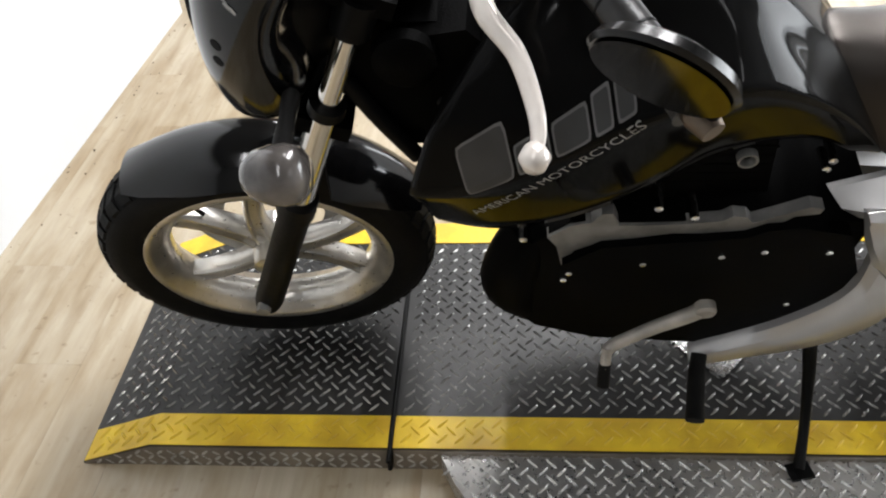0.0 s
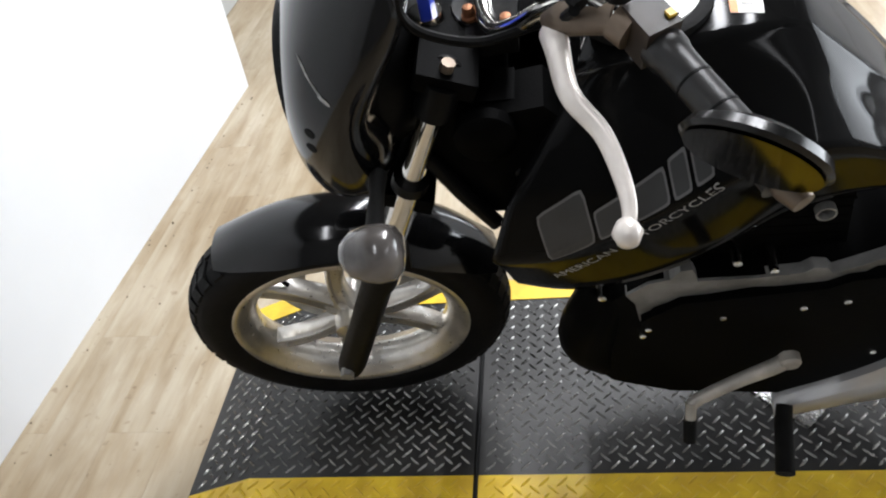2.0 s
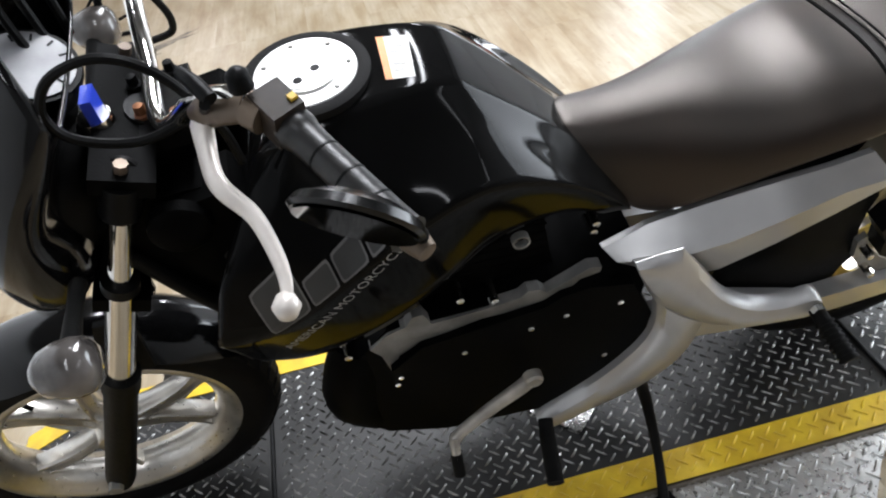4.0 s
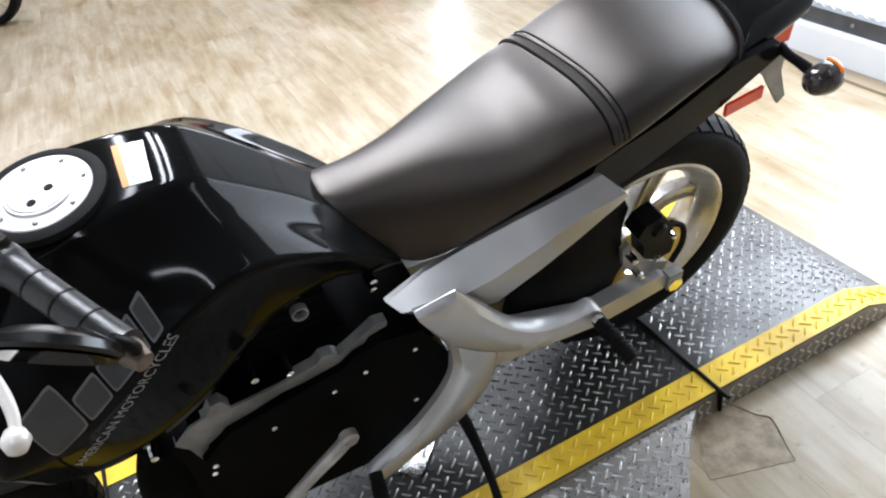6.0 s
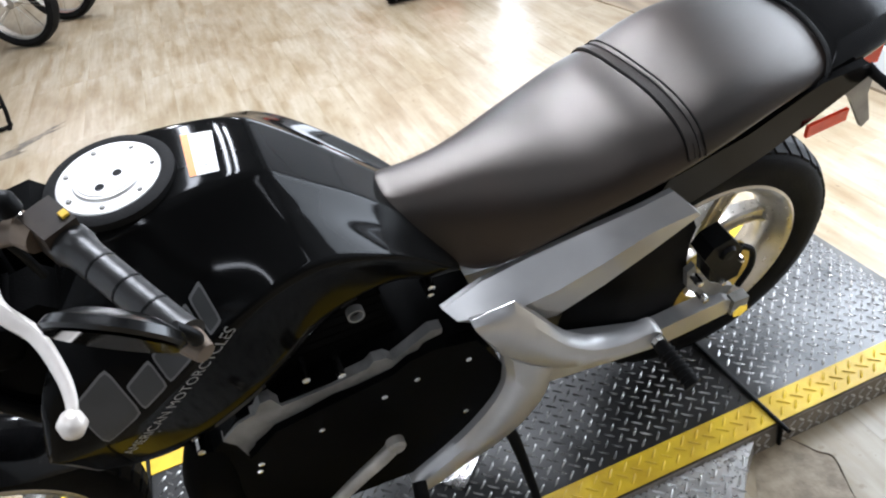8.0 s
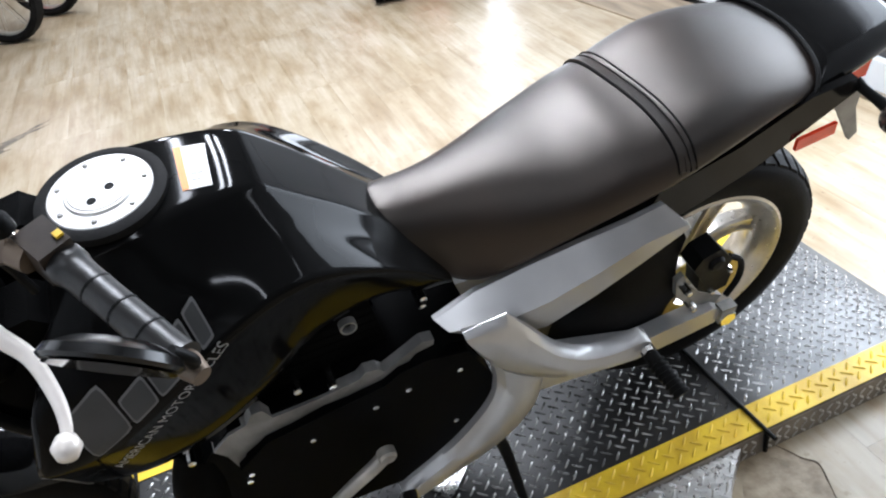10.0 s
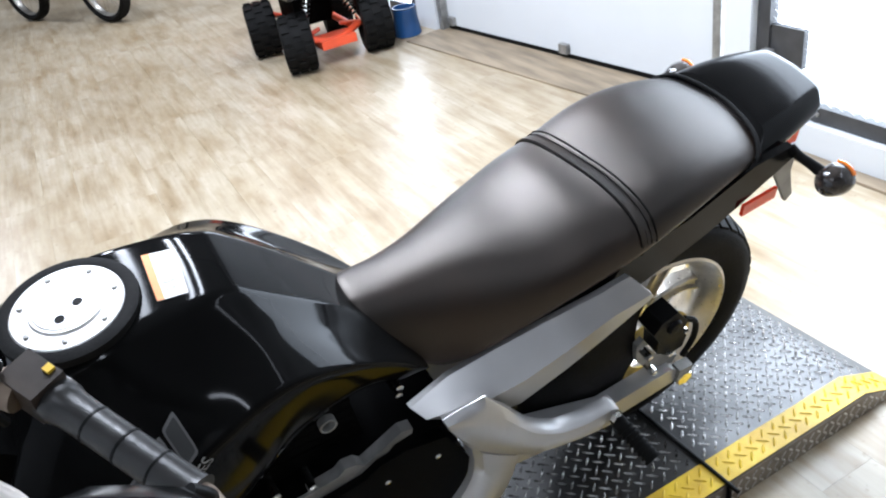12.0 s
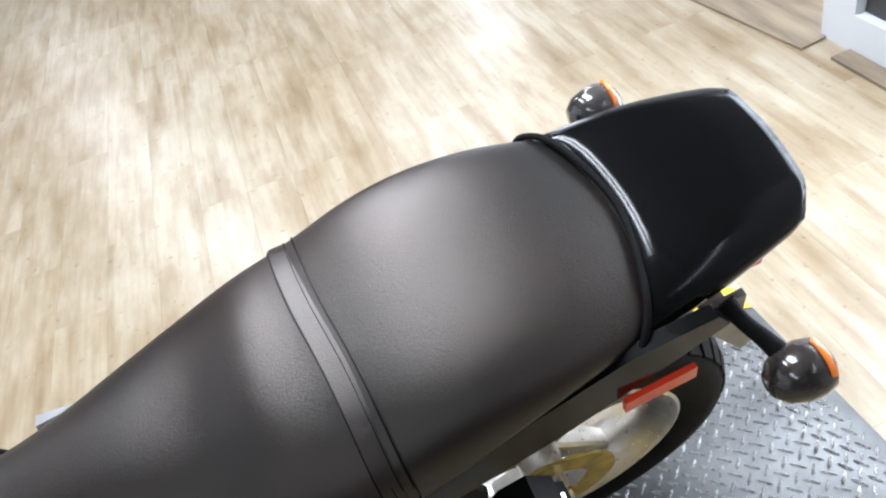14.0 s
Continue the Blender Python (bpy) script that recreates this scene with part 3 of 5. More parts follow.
for s in (-1, 1):
    y = 0.104 * s
    leg = part("fork_leg", mesh(tube([on_fork(-0.012, y), on_fork(0.015, y), on_fork(0.10, y), on_fork(0.30, y)], [0.022, 0.025, 0.0245, 0.0245], 20, 3)), SATIN, bike, "black lower fork leg")
    part("slider_collar", mesh(tube([on_fork(0.29, y), on_fork(0.325, y)], 0.028, 20, 2)), SATIN, leg)
    part("fork_tube", mesh(tube([on_fork(0.32, y), on_fork(0.525, y)], 0.0205, 20, 2)), CHROME, leg, "chromed fork tube")
    part("upper_tube", mesh(tube([on_fork(0.528, y), on_fork(0.668, y)], 0.0145, 24, 2)), CHROME, leg, "bright upper fork tube")
    part("dust_ring", mesh(tube([on_fork(0.518, y), on_fork(0.534, y)], 0.0235, 20, 2)), SATIN, leg, "black rubber dust ring")
    part("tube_sleeve", mesh(tube([on_fork(0.655, y), on_fork(0.704, y)], 0.0235, 20, 2)), SATIN, leg, "black clamp sleeve")
    part("fork_cap", mesh(tube([on_fork(0.71, y), on_fork(0.728, y)], 0.008, 8, 2)), BRONZE, leg, "small bronze fork cap bolt")
part("front_axle", mesh(tube([(0, -0.130, FR), (0, 0.130, FR)], 0.010, 12, 2), tube([(0, -0.138, FR), (0, -0.122, FR)], 0.012, 6, 2)), CAST, bike, "steel front axle with nut")

# front fender: a curved sheet with thickness over the tyre
rings = []
for k in range(19):
    a = radians(26 + 98 * k / 18)
    r = 0.310
    ease = math.sqrt(min(1.0, (min(k, 18 - k) + 0.15) / 4.5))
    half = 0.070 * (0.52 + 0.48 * ease)
    ring = []
    for lift_r, narrow in ((0.0, 1.0), (-0.004, 0.95)):
        us = range(9) if lift_r == 0.0 else range(8, -1, -1)
        for u in us:
            v = -1 + u / 4
            rr = r - 0.042 * ease * abs(v) ** 2.4 + lift_r
            ring.append((rr * math.cos(a), half * v * narrow, FR + rr * math.sin(a)))
    rings.append(ring)
part("front_fender", mesh(loft(rings)), GLOSS, bike, "glossy black front fender", 60).matrix_basis = steered
for s in (-1, 1):
    part("fender_stay", bevelled(mesh(slab([(0.075, FR + 0.235), (0.155, FR + 0.235), (0.165, FR + 0.36), (0.115, FR + 0.36)], 0.066 * s, 0.076 * s)), 0.0045, 3), SATIN, bike, "black fender stay")

# lower and upper clamp, stem
for d in (0.50, 0.705):
    part("triple_clamp", bevelled(mesh(moved(box(-0.032, 0.036, -0.120, 0.120, -0.012, 0.012), Matrix.Translation(on_fork(d)) @ Matrix.Rotation(RAKE, 4, "Y"))), 0.014, 4), CRINKLE, bike, "black fork clamp")
part("steering_stem", mesh(tube([on_fork(0.48, 0, -0.03), on_fork(0.72, 0, -0.03)], 0.03, 16, 2)), SATIN, bike)

# fairing round the headlight
half_rings = [
    [(0.200, 0, 1.150), (0.205, -0.060, 1.140), (0.228, -0.105, 1.110), (0.243, -0.128, 1.060), (0.240, -0.138, 1.020)],
    [(0.145, 0, 1.100), (0.155, -0.070, 1.090), (0.180, -0.122, 1.065), (0.210, -0.150, 1.020), (0.215, -0.158, 0.965)],
    [(0.095, 0, 1.040), (0.105, -0.075, 1.030), (0.125, -0.135, 1.010), (0.160, -0.163, 0.970), (0.185, -0.168, 0.910)],
    [(0.065, 0, 0.960), (0.072, -0.070, 0.957), (0.090, -0.130, 0.945), (0.130, -0.166, 0.915), (0.205, -0.166, 0.870)],
    [(0.050, 0, 0.860), (0.056, -0.060, 0.858), (0.068, -0.115, 0.850), (0.110, -0.156, 0.842), (0.205, -0.155, 0.835)],
    [(0.055, 0, 0.795), (0.062, -0.050, 0.795), (0.075, -0.100, 0.795), (0.112, -0.140, 0.797), (0.195, -0.142, 0.805)],
]
fb = mesh(loft([mirror_ring(h) for h in half_rings], caps=False, closed=False))
fairing = part("fairing", fb, GLOSS, bike, "glossy black headlight fairing with a scuff", 80)
subsurf(fairing, 2)
so = fairing.modifiers.new("thick", "SOLIDIFY")
so.thickness, so.offset = 0.005, -1
part("headlight", mesh(lathe([(0.02, -0.0), (0.075, 0.004), (0.082, 0.02), (0.078, 0.07), (0.04, 0.12)], (0.075, 0, 0.89), axis="x", sides=32)), SMOKE, bike, "round headlight behind the fairing")
def fairing_mark(name, x, z, outline, turn, mat, label, lift):
    ob = part(name, mesh(([(u, 0, v) for u, v in outline], [tuple(range(len(outline)))])), mat, fairing, label, 0)
    ob.matrix_basis = pose(x, -0.26, z, 0, turn, 0)
    sw = ob.modifiers.new("lay", "SHRINKWRAP")
    sw.target, sw.wrap_method, sw.offset = fairing, "PROJECT", lift
    sw.use_project_x = sw.use_project_z = False
    sw.use_project_y, sw.use_positive_direction, sw.use_negative_direction = True, True, False
    return ob


for z in (0.924, 0.901):
    fairing_mark("fairing_hole", 0.117 - (0.924 - z) * 0.2, z, [(0.0065 * math.cos(k * math.pi / 6), 0.0065 * math.sin(k * math.pi / 6)) for k in range(12)], 0, RUBBER, "dark fixing hole", 0.0006)
for x, z, w, h, turn in ((0.137, 0.990, 0.046, 0.0034, 56), (0.148, 0.974, 0.016, 0.0050, 40), (0.130, 1.002, 0.020, 0.0022, 62)):
    fairing_mark("scuff_mark", x, z, [(-w / 2, -0.2 * h), (-w / 6, -h / 2), (w / 5, -0.4 * h), (w / 2, -0.3 * h), (w / 2.3, 0.3 * h), (w / 8, h / 2), (-w / 4, 0.3 * h)], turn, SCUFF, "pale grey scuff in the paint", 0.0008 + 0.0003 * h / 0.0034)

# gauge, ignition
gauge = part("speedometer", mesh(lathe([(0.001, -0.05), (0.048, -0.045), (0.056, 0.0), (0.054, 0.008), (0.001, 0.008)], (0, 0, 0), axis="z", sides=32)), SATIN, bike, "round speedometer in a black cup")
gauge.matrix_basis = pose(0.194, 0.018, 1.022, 10, 24, 0)
part("dial", mesh(lathe([(0.001, 0.0092), (0.048, 0.0092), (0.048, 0.0102), (0.001, 0.0102)], axis="z", sides=32)), DIALFACE, gauge, "white dial with unreadable marks")
for k in range(9):
    a = radians(-30 + 30 * k)
    part("dial_mark", mesh(moved(box(0.034, 0.044, -0.0013, 0.0013, 0.0104, 0.0110), pose(0, 0, 0, 0, 0, math.degrees(a)))), SATIN, gauge)
part("ignition_switch", mesh(lathe([(0.010, 0.012), (0.019, 0.012), (0.021, 0.0), (0.021, -0.03)], (0.246, -0.020, 0.962), axis="z", sides=24)), CHROME, bike, "chrome ignition lock")
part("ignition_key", bevelled(mesh(box(0.243, 0.256, -0.036, -0.004, 0.972, 1.004)), 0.004), BLUE, bike, "blue plastic key in the lock")

# handlebar with left hand controls
BAR = [(0.312, -0.024, 0.968), (0.326, -0.066, 0.976), (0.352, -0.108, 1.012), (0.388, -0.150, 1.062), (0.430, -0.191, 1.088), (0.478, -0.237, 1.074), (0.547, -0.358, 1.052)]
FAR_BAR = [(0.361, 0.358, 1.052), (0.355, 0.237, 1.074), (0.325, 0.205, 1.076), (0.306, 0.170, 1.050), (0.302, 0.110, 0.996), (0.306, 0.050, 0.972)]
def turned(x, y, z):
    """Right half of the bars, brought forward by the turned steering."""
    return (x - 0.52 * y, y, z) if y > 0 else (x, y, z)


part("handlebar", mesh(tube(FAR_BAR + BAR, 0.0112, 14, 5)), CHROME, bike, "chromed steel handlebar")
for s in (-1, 1):
    def hb(t, off=(0, 0, 0)):
        a, b = Vector(turned(0.478, 0.237 * s, 1.074)), Vector(turned(0.547, 0.358 * s, 1.052))
        return a.lerp(b, t) + Vector(off)
    grip = part("grip", mesh(tube([hb(-0.08), hb(0.0), hb(0.1), hb(0.5), hb(0.95), hb(1.0)], [0.019, 0.019, 0.0165, 0.016, 0.0165, 0.0185], 18, 4)), GRIPM, bike, "smooth black rubber grip with three seams")
    for k in range(3):
        part("grip_seam", mesh(tube([hb(0.24 + 0.24 * k), hb(0.255 + 0.24 * k)], 0.0167, 16, 2)), SATIN, grip)
    part("bar_end", mesh(tube([hb(1.0), hb(1.05), hb(1.16)], [0.012, 0.0125, 0.009], 14, 3)), BRONZE, bike, "corroded brassy bar end")
# clutch perch, switch box, lever
part("lever_perch", mesh(tube([(0.452, -0.216, 1.082), (0.440, -0.204, 1.086)], 0.0175, 14, 2), tube([(0.440, -0.204, 1.088), (0.420, -0.188, 1.080), (0.400, -0.170, 1.068), (0.384, -0.150, 1.054)], [0.015, 0.017, 0.018, 0.013], 12, 4, 0.75)), BRONZE, bike, "worn bronze-grey clutch perch", 50)
part("perch_screw", mesh(lathe([(0.001, 0.010), (0.006, 0.009), (0.0105, 0.004), (0.0115, -0.010), (0.001, -0.012)], (0.440, -0.208, 1.122), axis="z", sides=16)), SATIN, bike, "black clamp screw")
part("cable_adjuster", mesh(tube([(0.410, -0.200, 1.100), (0.398, -0.180, 1.106), (0.386, -0.160, 1.106)], [0.0075, 0.0075, 0.0055], 12, 3)), SATIN, bike, "black cable adjuster")
swb = part("switch_box", bevelled(mesh(moved(box(-0.019, 0.019, -0.016, 0.016, -0.022, 0.018), pose(0.464, -0.216, 1.084, 0, 10, -60))), 0.004), SWITCH, bike, "square brown-black switch box")
part("switch_button", bevelled(mesh(moved(box(-0.0035, 0.0035, -0.0035, 0.0035, 0.018, 0.024), pose(0.464, -0.216, 1.084, 0, 10, -60) @ pose(0.009, 0.011, -0.003))), 0.002), YELLOW, swb, "small yellow switch button")
LEV = [(0.386, -0.160, 1.047), (0.390, -0.195, 1.052), (0.398, -0.250, 1.050), (0.423, -0.284, 1.036), (0.436, -0.322, 1.024), (0.440, -0.348, 1.018), (0.438, -0.364, 1.013)]
part("clutch_lever", mesh(tube(LEV, [0.0150, 0.0128, 0.0102, 0.0088, 0.0080, 0.0072, 0.0068], 14, 6, 0.62), lathe([(0.001, -0.0125), (0.0085, -0.0095), (0.0125, 0.0), (0.0085, 0.0095), (0.001, 0.0125)], (0.437, -0.369, 1.012), sides=18)),
     LEVER, bike, "whitish worn clutch lever with a ball end", 70)
# folded bar-end mirror seen on edge
mirror = part("mirror", mesh(lathe([(0.001, -0.015), (0.028, -0.013), (0.044, -0.005), (0.047, 0.002), (0.044, 0.005), (0.001, 0.006)], axis="z", sides=36)), MIRROR, bike, "oval black mirror at the bar end")
mirror.matrix_basis = Matrix.Translation((0.512, -0.387, 1.118)) @ Vector((-0.450, -0.786, -0.423)).to_track_quat("Z", "X").to_matrix().to_4x4() @ Matrix.Diagonal((1.08, 1.08, 1, 1))
part("mirror_glass", mesh(lathe([(0.001, 0.0062), (0.0415, 0.0062), (0.0425, 0.0072), (0.001, 0.0072)], axis="z", sides=36)), GLASS, mirror, "dark mirror glass")
part("mirror_stem", mesh(tube([(0.552, -0.366, 1.050), (0.556, -0.372, 1.066), (0.545, -0.372, 1.085)], 0.006, 10, 4)), SATIN, bike)

# front turn signals
def signal(x, y, z, stalk, parent=bike, lens=SMOKE):
    s = -1 if y < 0 else 1
    body = part("turn_signal", mesh(lathe([(0.001, -0.036), (0.014, -0.034), (0.024, -0.024), (0.030, -0.006), (0.031, 0.008), (0.028, 0.022), (0.018, 0.030), (0.001, 0.032)], axis="x", sides=24)), lens, parent, "smoked round turn signal on a rubber stalk")
    body.location = (x, y, z)
    part("stalk", mesh(tube([Vector(p) - Vector((x, y, z)) for p in stalk], [0.011, 0.009, 0.010, 0.012], 10, 4)), RUBBER, body, "flexible rubber stalk")
    return body


for s in (-1, 1):
    signal(0.197, 0.288 * s, 0.888, [(0.175, 0.140 * s, 0.840), (0.180, 0.180 * s, 0.852), (0.186, 0.220 * s, 0.866), (0.194, 0.262 * s, 0.882)])

# headlight bucket, frame neck, horn and cables between fairing and tank
part("headlight_bucket", mesh(lathe([(0.02, 0.16), (0.07, 0.15), (0.105, 0.10), (0.118, 0.02), (0.10, -0.01), (0.02, -0.02)], (0.085, 0, 0.895), axis="x", sides=28)), SATIN, bike, "black plastic headlight bucket")
part("frame_neck", mesh(tube([(0.290, 0, 0.800), (0.297, 0, 0.925)], 0.036, 18, 2)), SATIN, bike, "black frame neck")
for s in (-1, 1):
    part("frame_tube", mesh(tube([(0.295, 0.02 * s, 0.850), (0.340, 0.09 * s, 0.800), (0.420, 0.130 * s, 0.720), (0.520, 0.130 * s, 0.640)], 0.022, 14, 5)), SATIN, bike, "black frame down tube")
    part("neck_cover", bevelled(mesh(slab([(0.282, 0.890), (0.292, 0.780), (0.335, 0.715), (0.410, 0.715), (0.412, 0.860), (0.372, 0.905)], 0.045 * s, 0.112 * s)), 0.02, 3), CRINKLE, bike, "matt black neck cover")
part("neck_shroud", bevelled(mesh(slab([(0.228, 0.900), (0.236, 0.815), (0.296, 0.700), (0.340, 0.700), (0.340, 0.900)], -0.092, -0.040)), 0.012, 3), CRINKLE, bike, "black shroud between fork and tank")
part("front_strut", mesh(tube([(0.226, -0.096, 0.822), (0.262, -0.100, 0.752), (0.300, -0.104, 0.690)], 0.011, 12, 4)), SATIN, bike, "slanting black strut")
fork_top = part("stem_bolt", mesh(lathe([(0.001, 0.004), (0.022, 0.004), (0.024, 0.0), (0.024, -0.012), (0.001, -0.012)], axis="z", sides=24)), SATIN, bike, "round black boss")
fork_top.matrix_basis = Matrix.Translation((0.267, -0.098, 0.945)) @ Vector((0.0, -0.8, 0.6)).to_track_quat("Z", "X").to_matrix().to_4x4()
part("bolt_head", mesh(lathe([(0.001, 0.013), (0.006, 0.012), (0.010, 0.008), (0.011, 0.003), (0.001, 0.003)], axis="z", sides=18)), CHROME, fork_top, "domed chrome bolt")
part("horn", mesh(lathe([(0.001, -0.018), (0.022, -0.018), (0.036, -0.008), (0.038, 0.006), (0.020, 0.02), (0.001, 0.02)], (0.305, -0.118, 0.872), sides=28)), CRINKLE, bike, "round black horn")
CABLES = [
    [(0.405, -0.205, 1.100), (0.392, -0.165, 1.060), (0.368, -0.130, 1.028), (0.312, -0.122, 1.008), (0.256, -0.120, 1.026), (0.240, -0.118, 1.060), (0.262, -0.116, 1.096), (0.311, -0.118, 1.109), (0.356, -0.122, 1.083), (0.392, -0.130, 1.020), (0.400, -0.120, 0.950)],
    [(0.300, 0.150, 1.110), (0.240, 0.080, 1.150), (0.190, 0.050, 1.110), (0.200, 0.040, 1.000)],
    [(0.330, 0.170, 1.110), (0.262, 0.110, 1.170), (0.205, 0.080, 1.130), (0.215, 0.060, 1.000)],
    [(0.350, 0.190, 1.105), (0.290, 0.140, 1.190), (0.225, 0.110, 1.150), (0.230, 0.090, 1.010)],
]
for c in CABLES:
    part("cable", mesh(tube(c, 0.0052, 8, 6)), SATIN, bike, "black control cable")
part("brake_hose", mesh(tube([(0.215, 0.300, 0.940), (0.200, 0.330, 0.830), (0.270, 0.358, 0.808), (0.288, 0.350, 0.840), (0.278, 0.330, 0.900), (0.262, 0.280, 0.985)], 0.006, 8, 6)), RUBBER, bike, "black brake hose loop")
for x, y, z in ((0.293, -0.014, 0.958), (0.336, -0.040, 0.962), (0.284, 0.040, 0.960), (0.328, 0.050, 0.962)):
    part("clamp_bolt", mesh(lathe([(0.001, 0.013), (0.0060, 0.012), (0.0068, 0.006), (0.0068, 0.001), (0.0100, 0.000), (0.0100, -0.006)], (x, y, z), axis="z", sides=8)), COPPER if y < 0 else SATIN, bike, "rusty handlebar clamp bolt" if y < 0 else "black handlebar clamp bolt")
part("bar_clamp", bevelled(mesh(slab([(0.272, 0.925), (0.272, 0.952), (0.348, 0.958), (0.348, 0.930)], -0.050, 0.062)), 0.006), SATIN, bike, "black handlebar clamp")

# ---- tank
TANK = [
    [(0.400, 0, 0.912), (0.395, -0.072, 0.910), (0.382, -0.130, 0.880), (0.322, -0.172, 0.812), (0.294, -0.190, 0.720), (0.318, -0.162, 0.626), (0.360, -0.060, 0.670)],
    [(0.430, 0, 0.942), (0.430, -0.080, 0.934), (0.424, -0.128, 0.893), (0.398, -0.172, 0.830), (0.380, -0.200, 0.735), (0.388, -0.162, 0.594), (0.410, -0.060, 0.670)],
    [(0.500, 0, 0.956), (0.500, -0.080, 0.949), (0.502, -0.122, 0.900), (0.490, -0.164, 0.852), (0.470, -0.196, 0.790), (0.470, -0.160, 0.608), (0.480, -0.060, 0.650)],
    [(0.580, 0, 0.957), (0.578, -0.068, 0.951), (0.584, -0.110, 0.908), (0.580, -0.150, 0.877), (0.565, -0.184, 0.845), (0.552, -0.152, 0.642), (0.550, -0.060, 0.660)],
    [(0.626, 0, 0.955), (0.626, -0.060, 0.949), (0.636, -0.100, 0.912), (0.642, -0.137, 0.893), (0.640, -0.172, 0.876), (0.612, -0.142, 0.682), (0.613, -0.060, 0.688)],
    [(0.655, 0, 0.945), (0.656, -0.056, 0.938), (0.672, -0.092, 0.905), (0.686, -0.124, 0.882), (0.700, -0.158, 0.858), (0.660, -0.132, 0.720), (0.652, -0.060, 0.704)],
    [(0.708, 0, 0.893), (0.712, -0.054, 0.888), (0.724, -0.082, 0.858), (0.742, -0.106, 0.838), (0.772, -0.134, 0.806), (0.732, -0.128, 0.746), (0.722, -0.060, 0.725)],
    [(0.788, 0, 0.812), (0.790, -0.034, 0.810), (0.800, -0.066, 0.785), (0.818, -0.088, 0.760), (0.842, -0.116, 0.736), (0.796, -0.116, 0.732), (0.800, -0.060, 0.720)],
    [(0.850, 0, 0.720), (0.860, -0.060, 0.715), (0.872, -0.080, 0.700), (0.885, -0.090, 0.680), (0.905, -0.100, 0.640), (0.865, -0.103, 0.655), (0.860, -0.060, 0.670)],
]
tb = mesh(loft([mirror_ring(h) for h in TANK]))
cl = tb.edges.layers.float.new("crease_edge")
tb.verts.ensure_lookup_table()
NR = len(mirror_ring(TANK[0]))
def ring_crease(col, value):
    for r in range(len(TANK) - 1):
        e = tb.edges.get((tb.verts[r * NR + col], tb.verts[(r + 1) * NR + col]))
        if e:
            e[cl] = value
for col, val in ((1, 0.8), (4, 0.72), (5, 0.6), (NR - 1, 0.8), (NR - 4, 0.72), (NR - 5, 0.6)):
    ring_crease(col, val)
for j in range(NR):
    e = tb.edges.get((tb.verts[j], tb.verts[(j + 1) % NR]))
    if e:
        e[cl] = 0.8
    e = tb.edges.get((tb.verts[5 * NR + j], tb.verts[5 * NR + (j + 1) % NR]))
    if e:
        e[cl] = 0.45 if j < 2 or j > NR - 4 else 0.15
tank = subsurf(part("tank_cover", tb, TANKP, bike, "glossy black plastic tank cover with side scoops", 180), 3)


def decal(x, z, w, h, turn, lift, mat, parent, name, bow=0.0):
    """A thin printed patch on the left side of the tank cover."""
    n = 6
    c, q = math.cos(radians(turn)), math.sin(radians(turn))
    verts = []
    for i in range(n + 1):
        for j in range(n + 1):
            u, v = (i / n - 0.5) * w, (j / n - 0.5) * h
            if i in (0, n) and j in (0, n):
                u, v = u * 0.93, v * 0.95
            verts.append((x + u * c - v * 0.22, -0.26, z + u * q + v * 0.975))
    faces = [(i * (n + 1) + j, (i + 1) * (n + 1) + j, (i + 1) * (n + 1) + j + 1, i * (n + 1) + j + 1) for i in range(n) for j in range(n)]
    ob = part(name, mesh((verts, faces)), mat, parent, smooth=0)
    sw = ob.modifiers.new("lay", "SHRINKWRAP")
    sw.target, sw.wrap_method, sw.offset = tank, "PROJECT", lift
    sw.use_project_x = sw.use_project_z = False
    sw.use_project_y, sw.use_positive_direction, sw.use_negative_direction = True, True, False
    return ob


TURN = 33.5
dx, dz = math.cos(radians(TURN)), math.sin(radians(TURN))
at = 0.0
for w, h in ((0.066, 0.069), (0.044, 0.037), (0.044, 0.037), (0.0225, 0.039), (0.0225, 0.039)):
    px, pz = 0.370 + (at + w / 2) * dx - h / 2 * 0.22, 0.726 + (at + w / 2) * dz + h / 2 * 0.975
    decal(px, pz, w, h, TURN, 0.0008, DECALEDGE, tank, "decal_outline")
    decal(px, pz, w - 0.005, h - 0.006, TURN, 0.0013, DECAL, tank, "decal_block")
    at += w + 0.0045


def lettering(words, x, z, width, height, turn, mat, parent):
    """Printed words laid on the left side of the tank cover."""
    cu = bpy.data.curves.new("lettering", "FONT")
    cu.body = words
    text = new("lettering", cu)
    me = bpy.data.meshes.new_from_object(text.evaluated_get(bpy.context.evaluated_depsgraph_get()))
    bpy.data.objects.remove(text)
    bm = bmesh.new()
    bm.from_mesh(me)
    bpy.data.meshes.remove(me)
    us, vs = [v.co.x for v in bm.verts], [v.co.y for v in bm.verts]
    fu, fv = width / (max(us) - min(us)), height / (max(vs) - min(vs))
    c, q = math.cos(radians(turn)), math.sin(radians(turn))
    u0, v0 = min(us), min(vs)
    for v in bm.verts:
        u, w = (v.co.x - u0) * fu, (v.co.y - v0) * fv
        v.co = (x + u * c - w * q, -0.26, z + u * q + w * c)
    ob = part("lettering", bm, mat, parent, "pale grey printed words", 0)
    sw = ob.modifiers.new("lay", "SHRINKWRAP")
    sw.target, sw.wrap_method, sw.offset = tank, "PROJECT", 0.0010
    sw.use_project_x = sw.use_project_z = False
    sw.use_project_y, sw.use_positive_direction, sw.use_negative_direction = True, True, False
    return ob


lettering("AMERICAN MOTORCYCLES", 0.377, 0.664, 0.250, 0.0145, 42.0, PALEINK, tank)

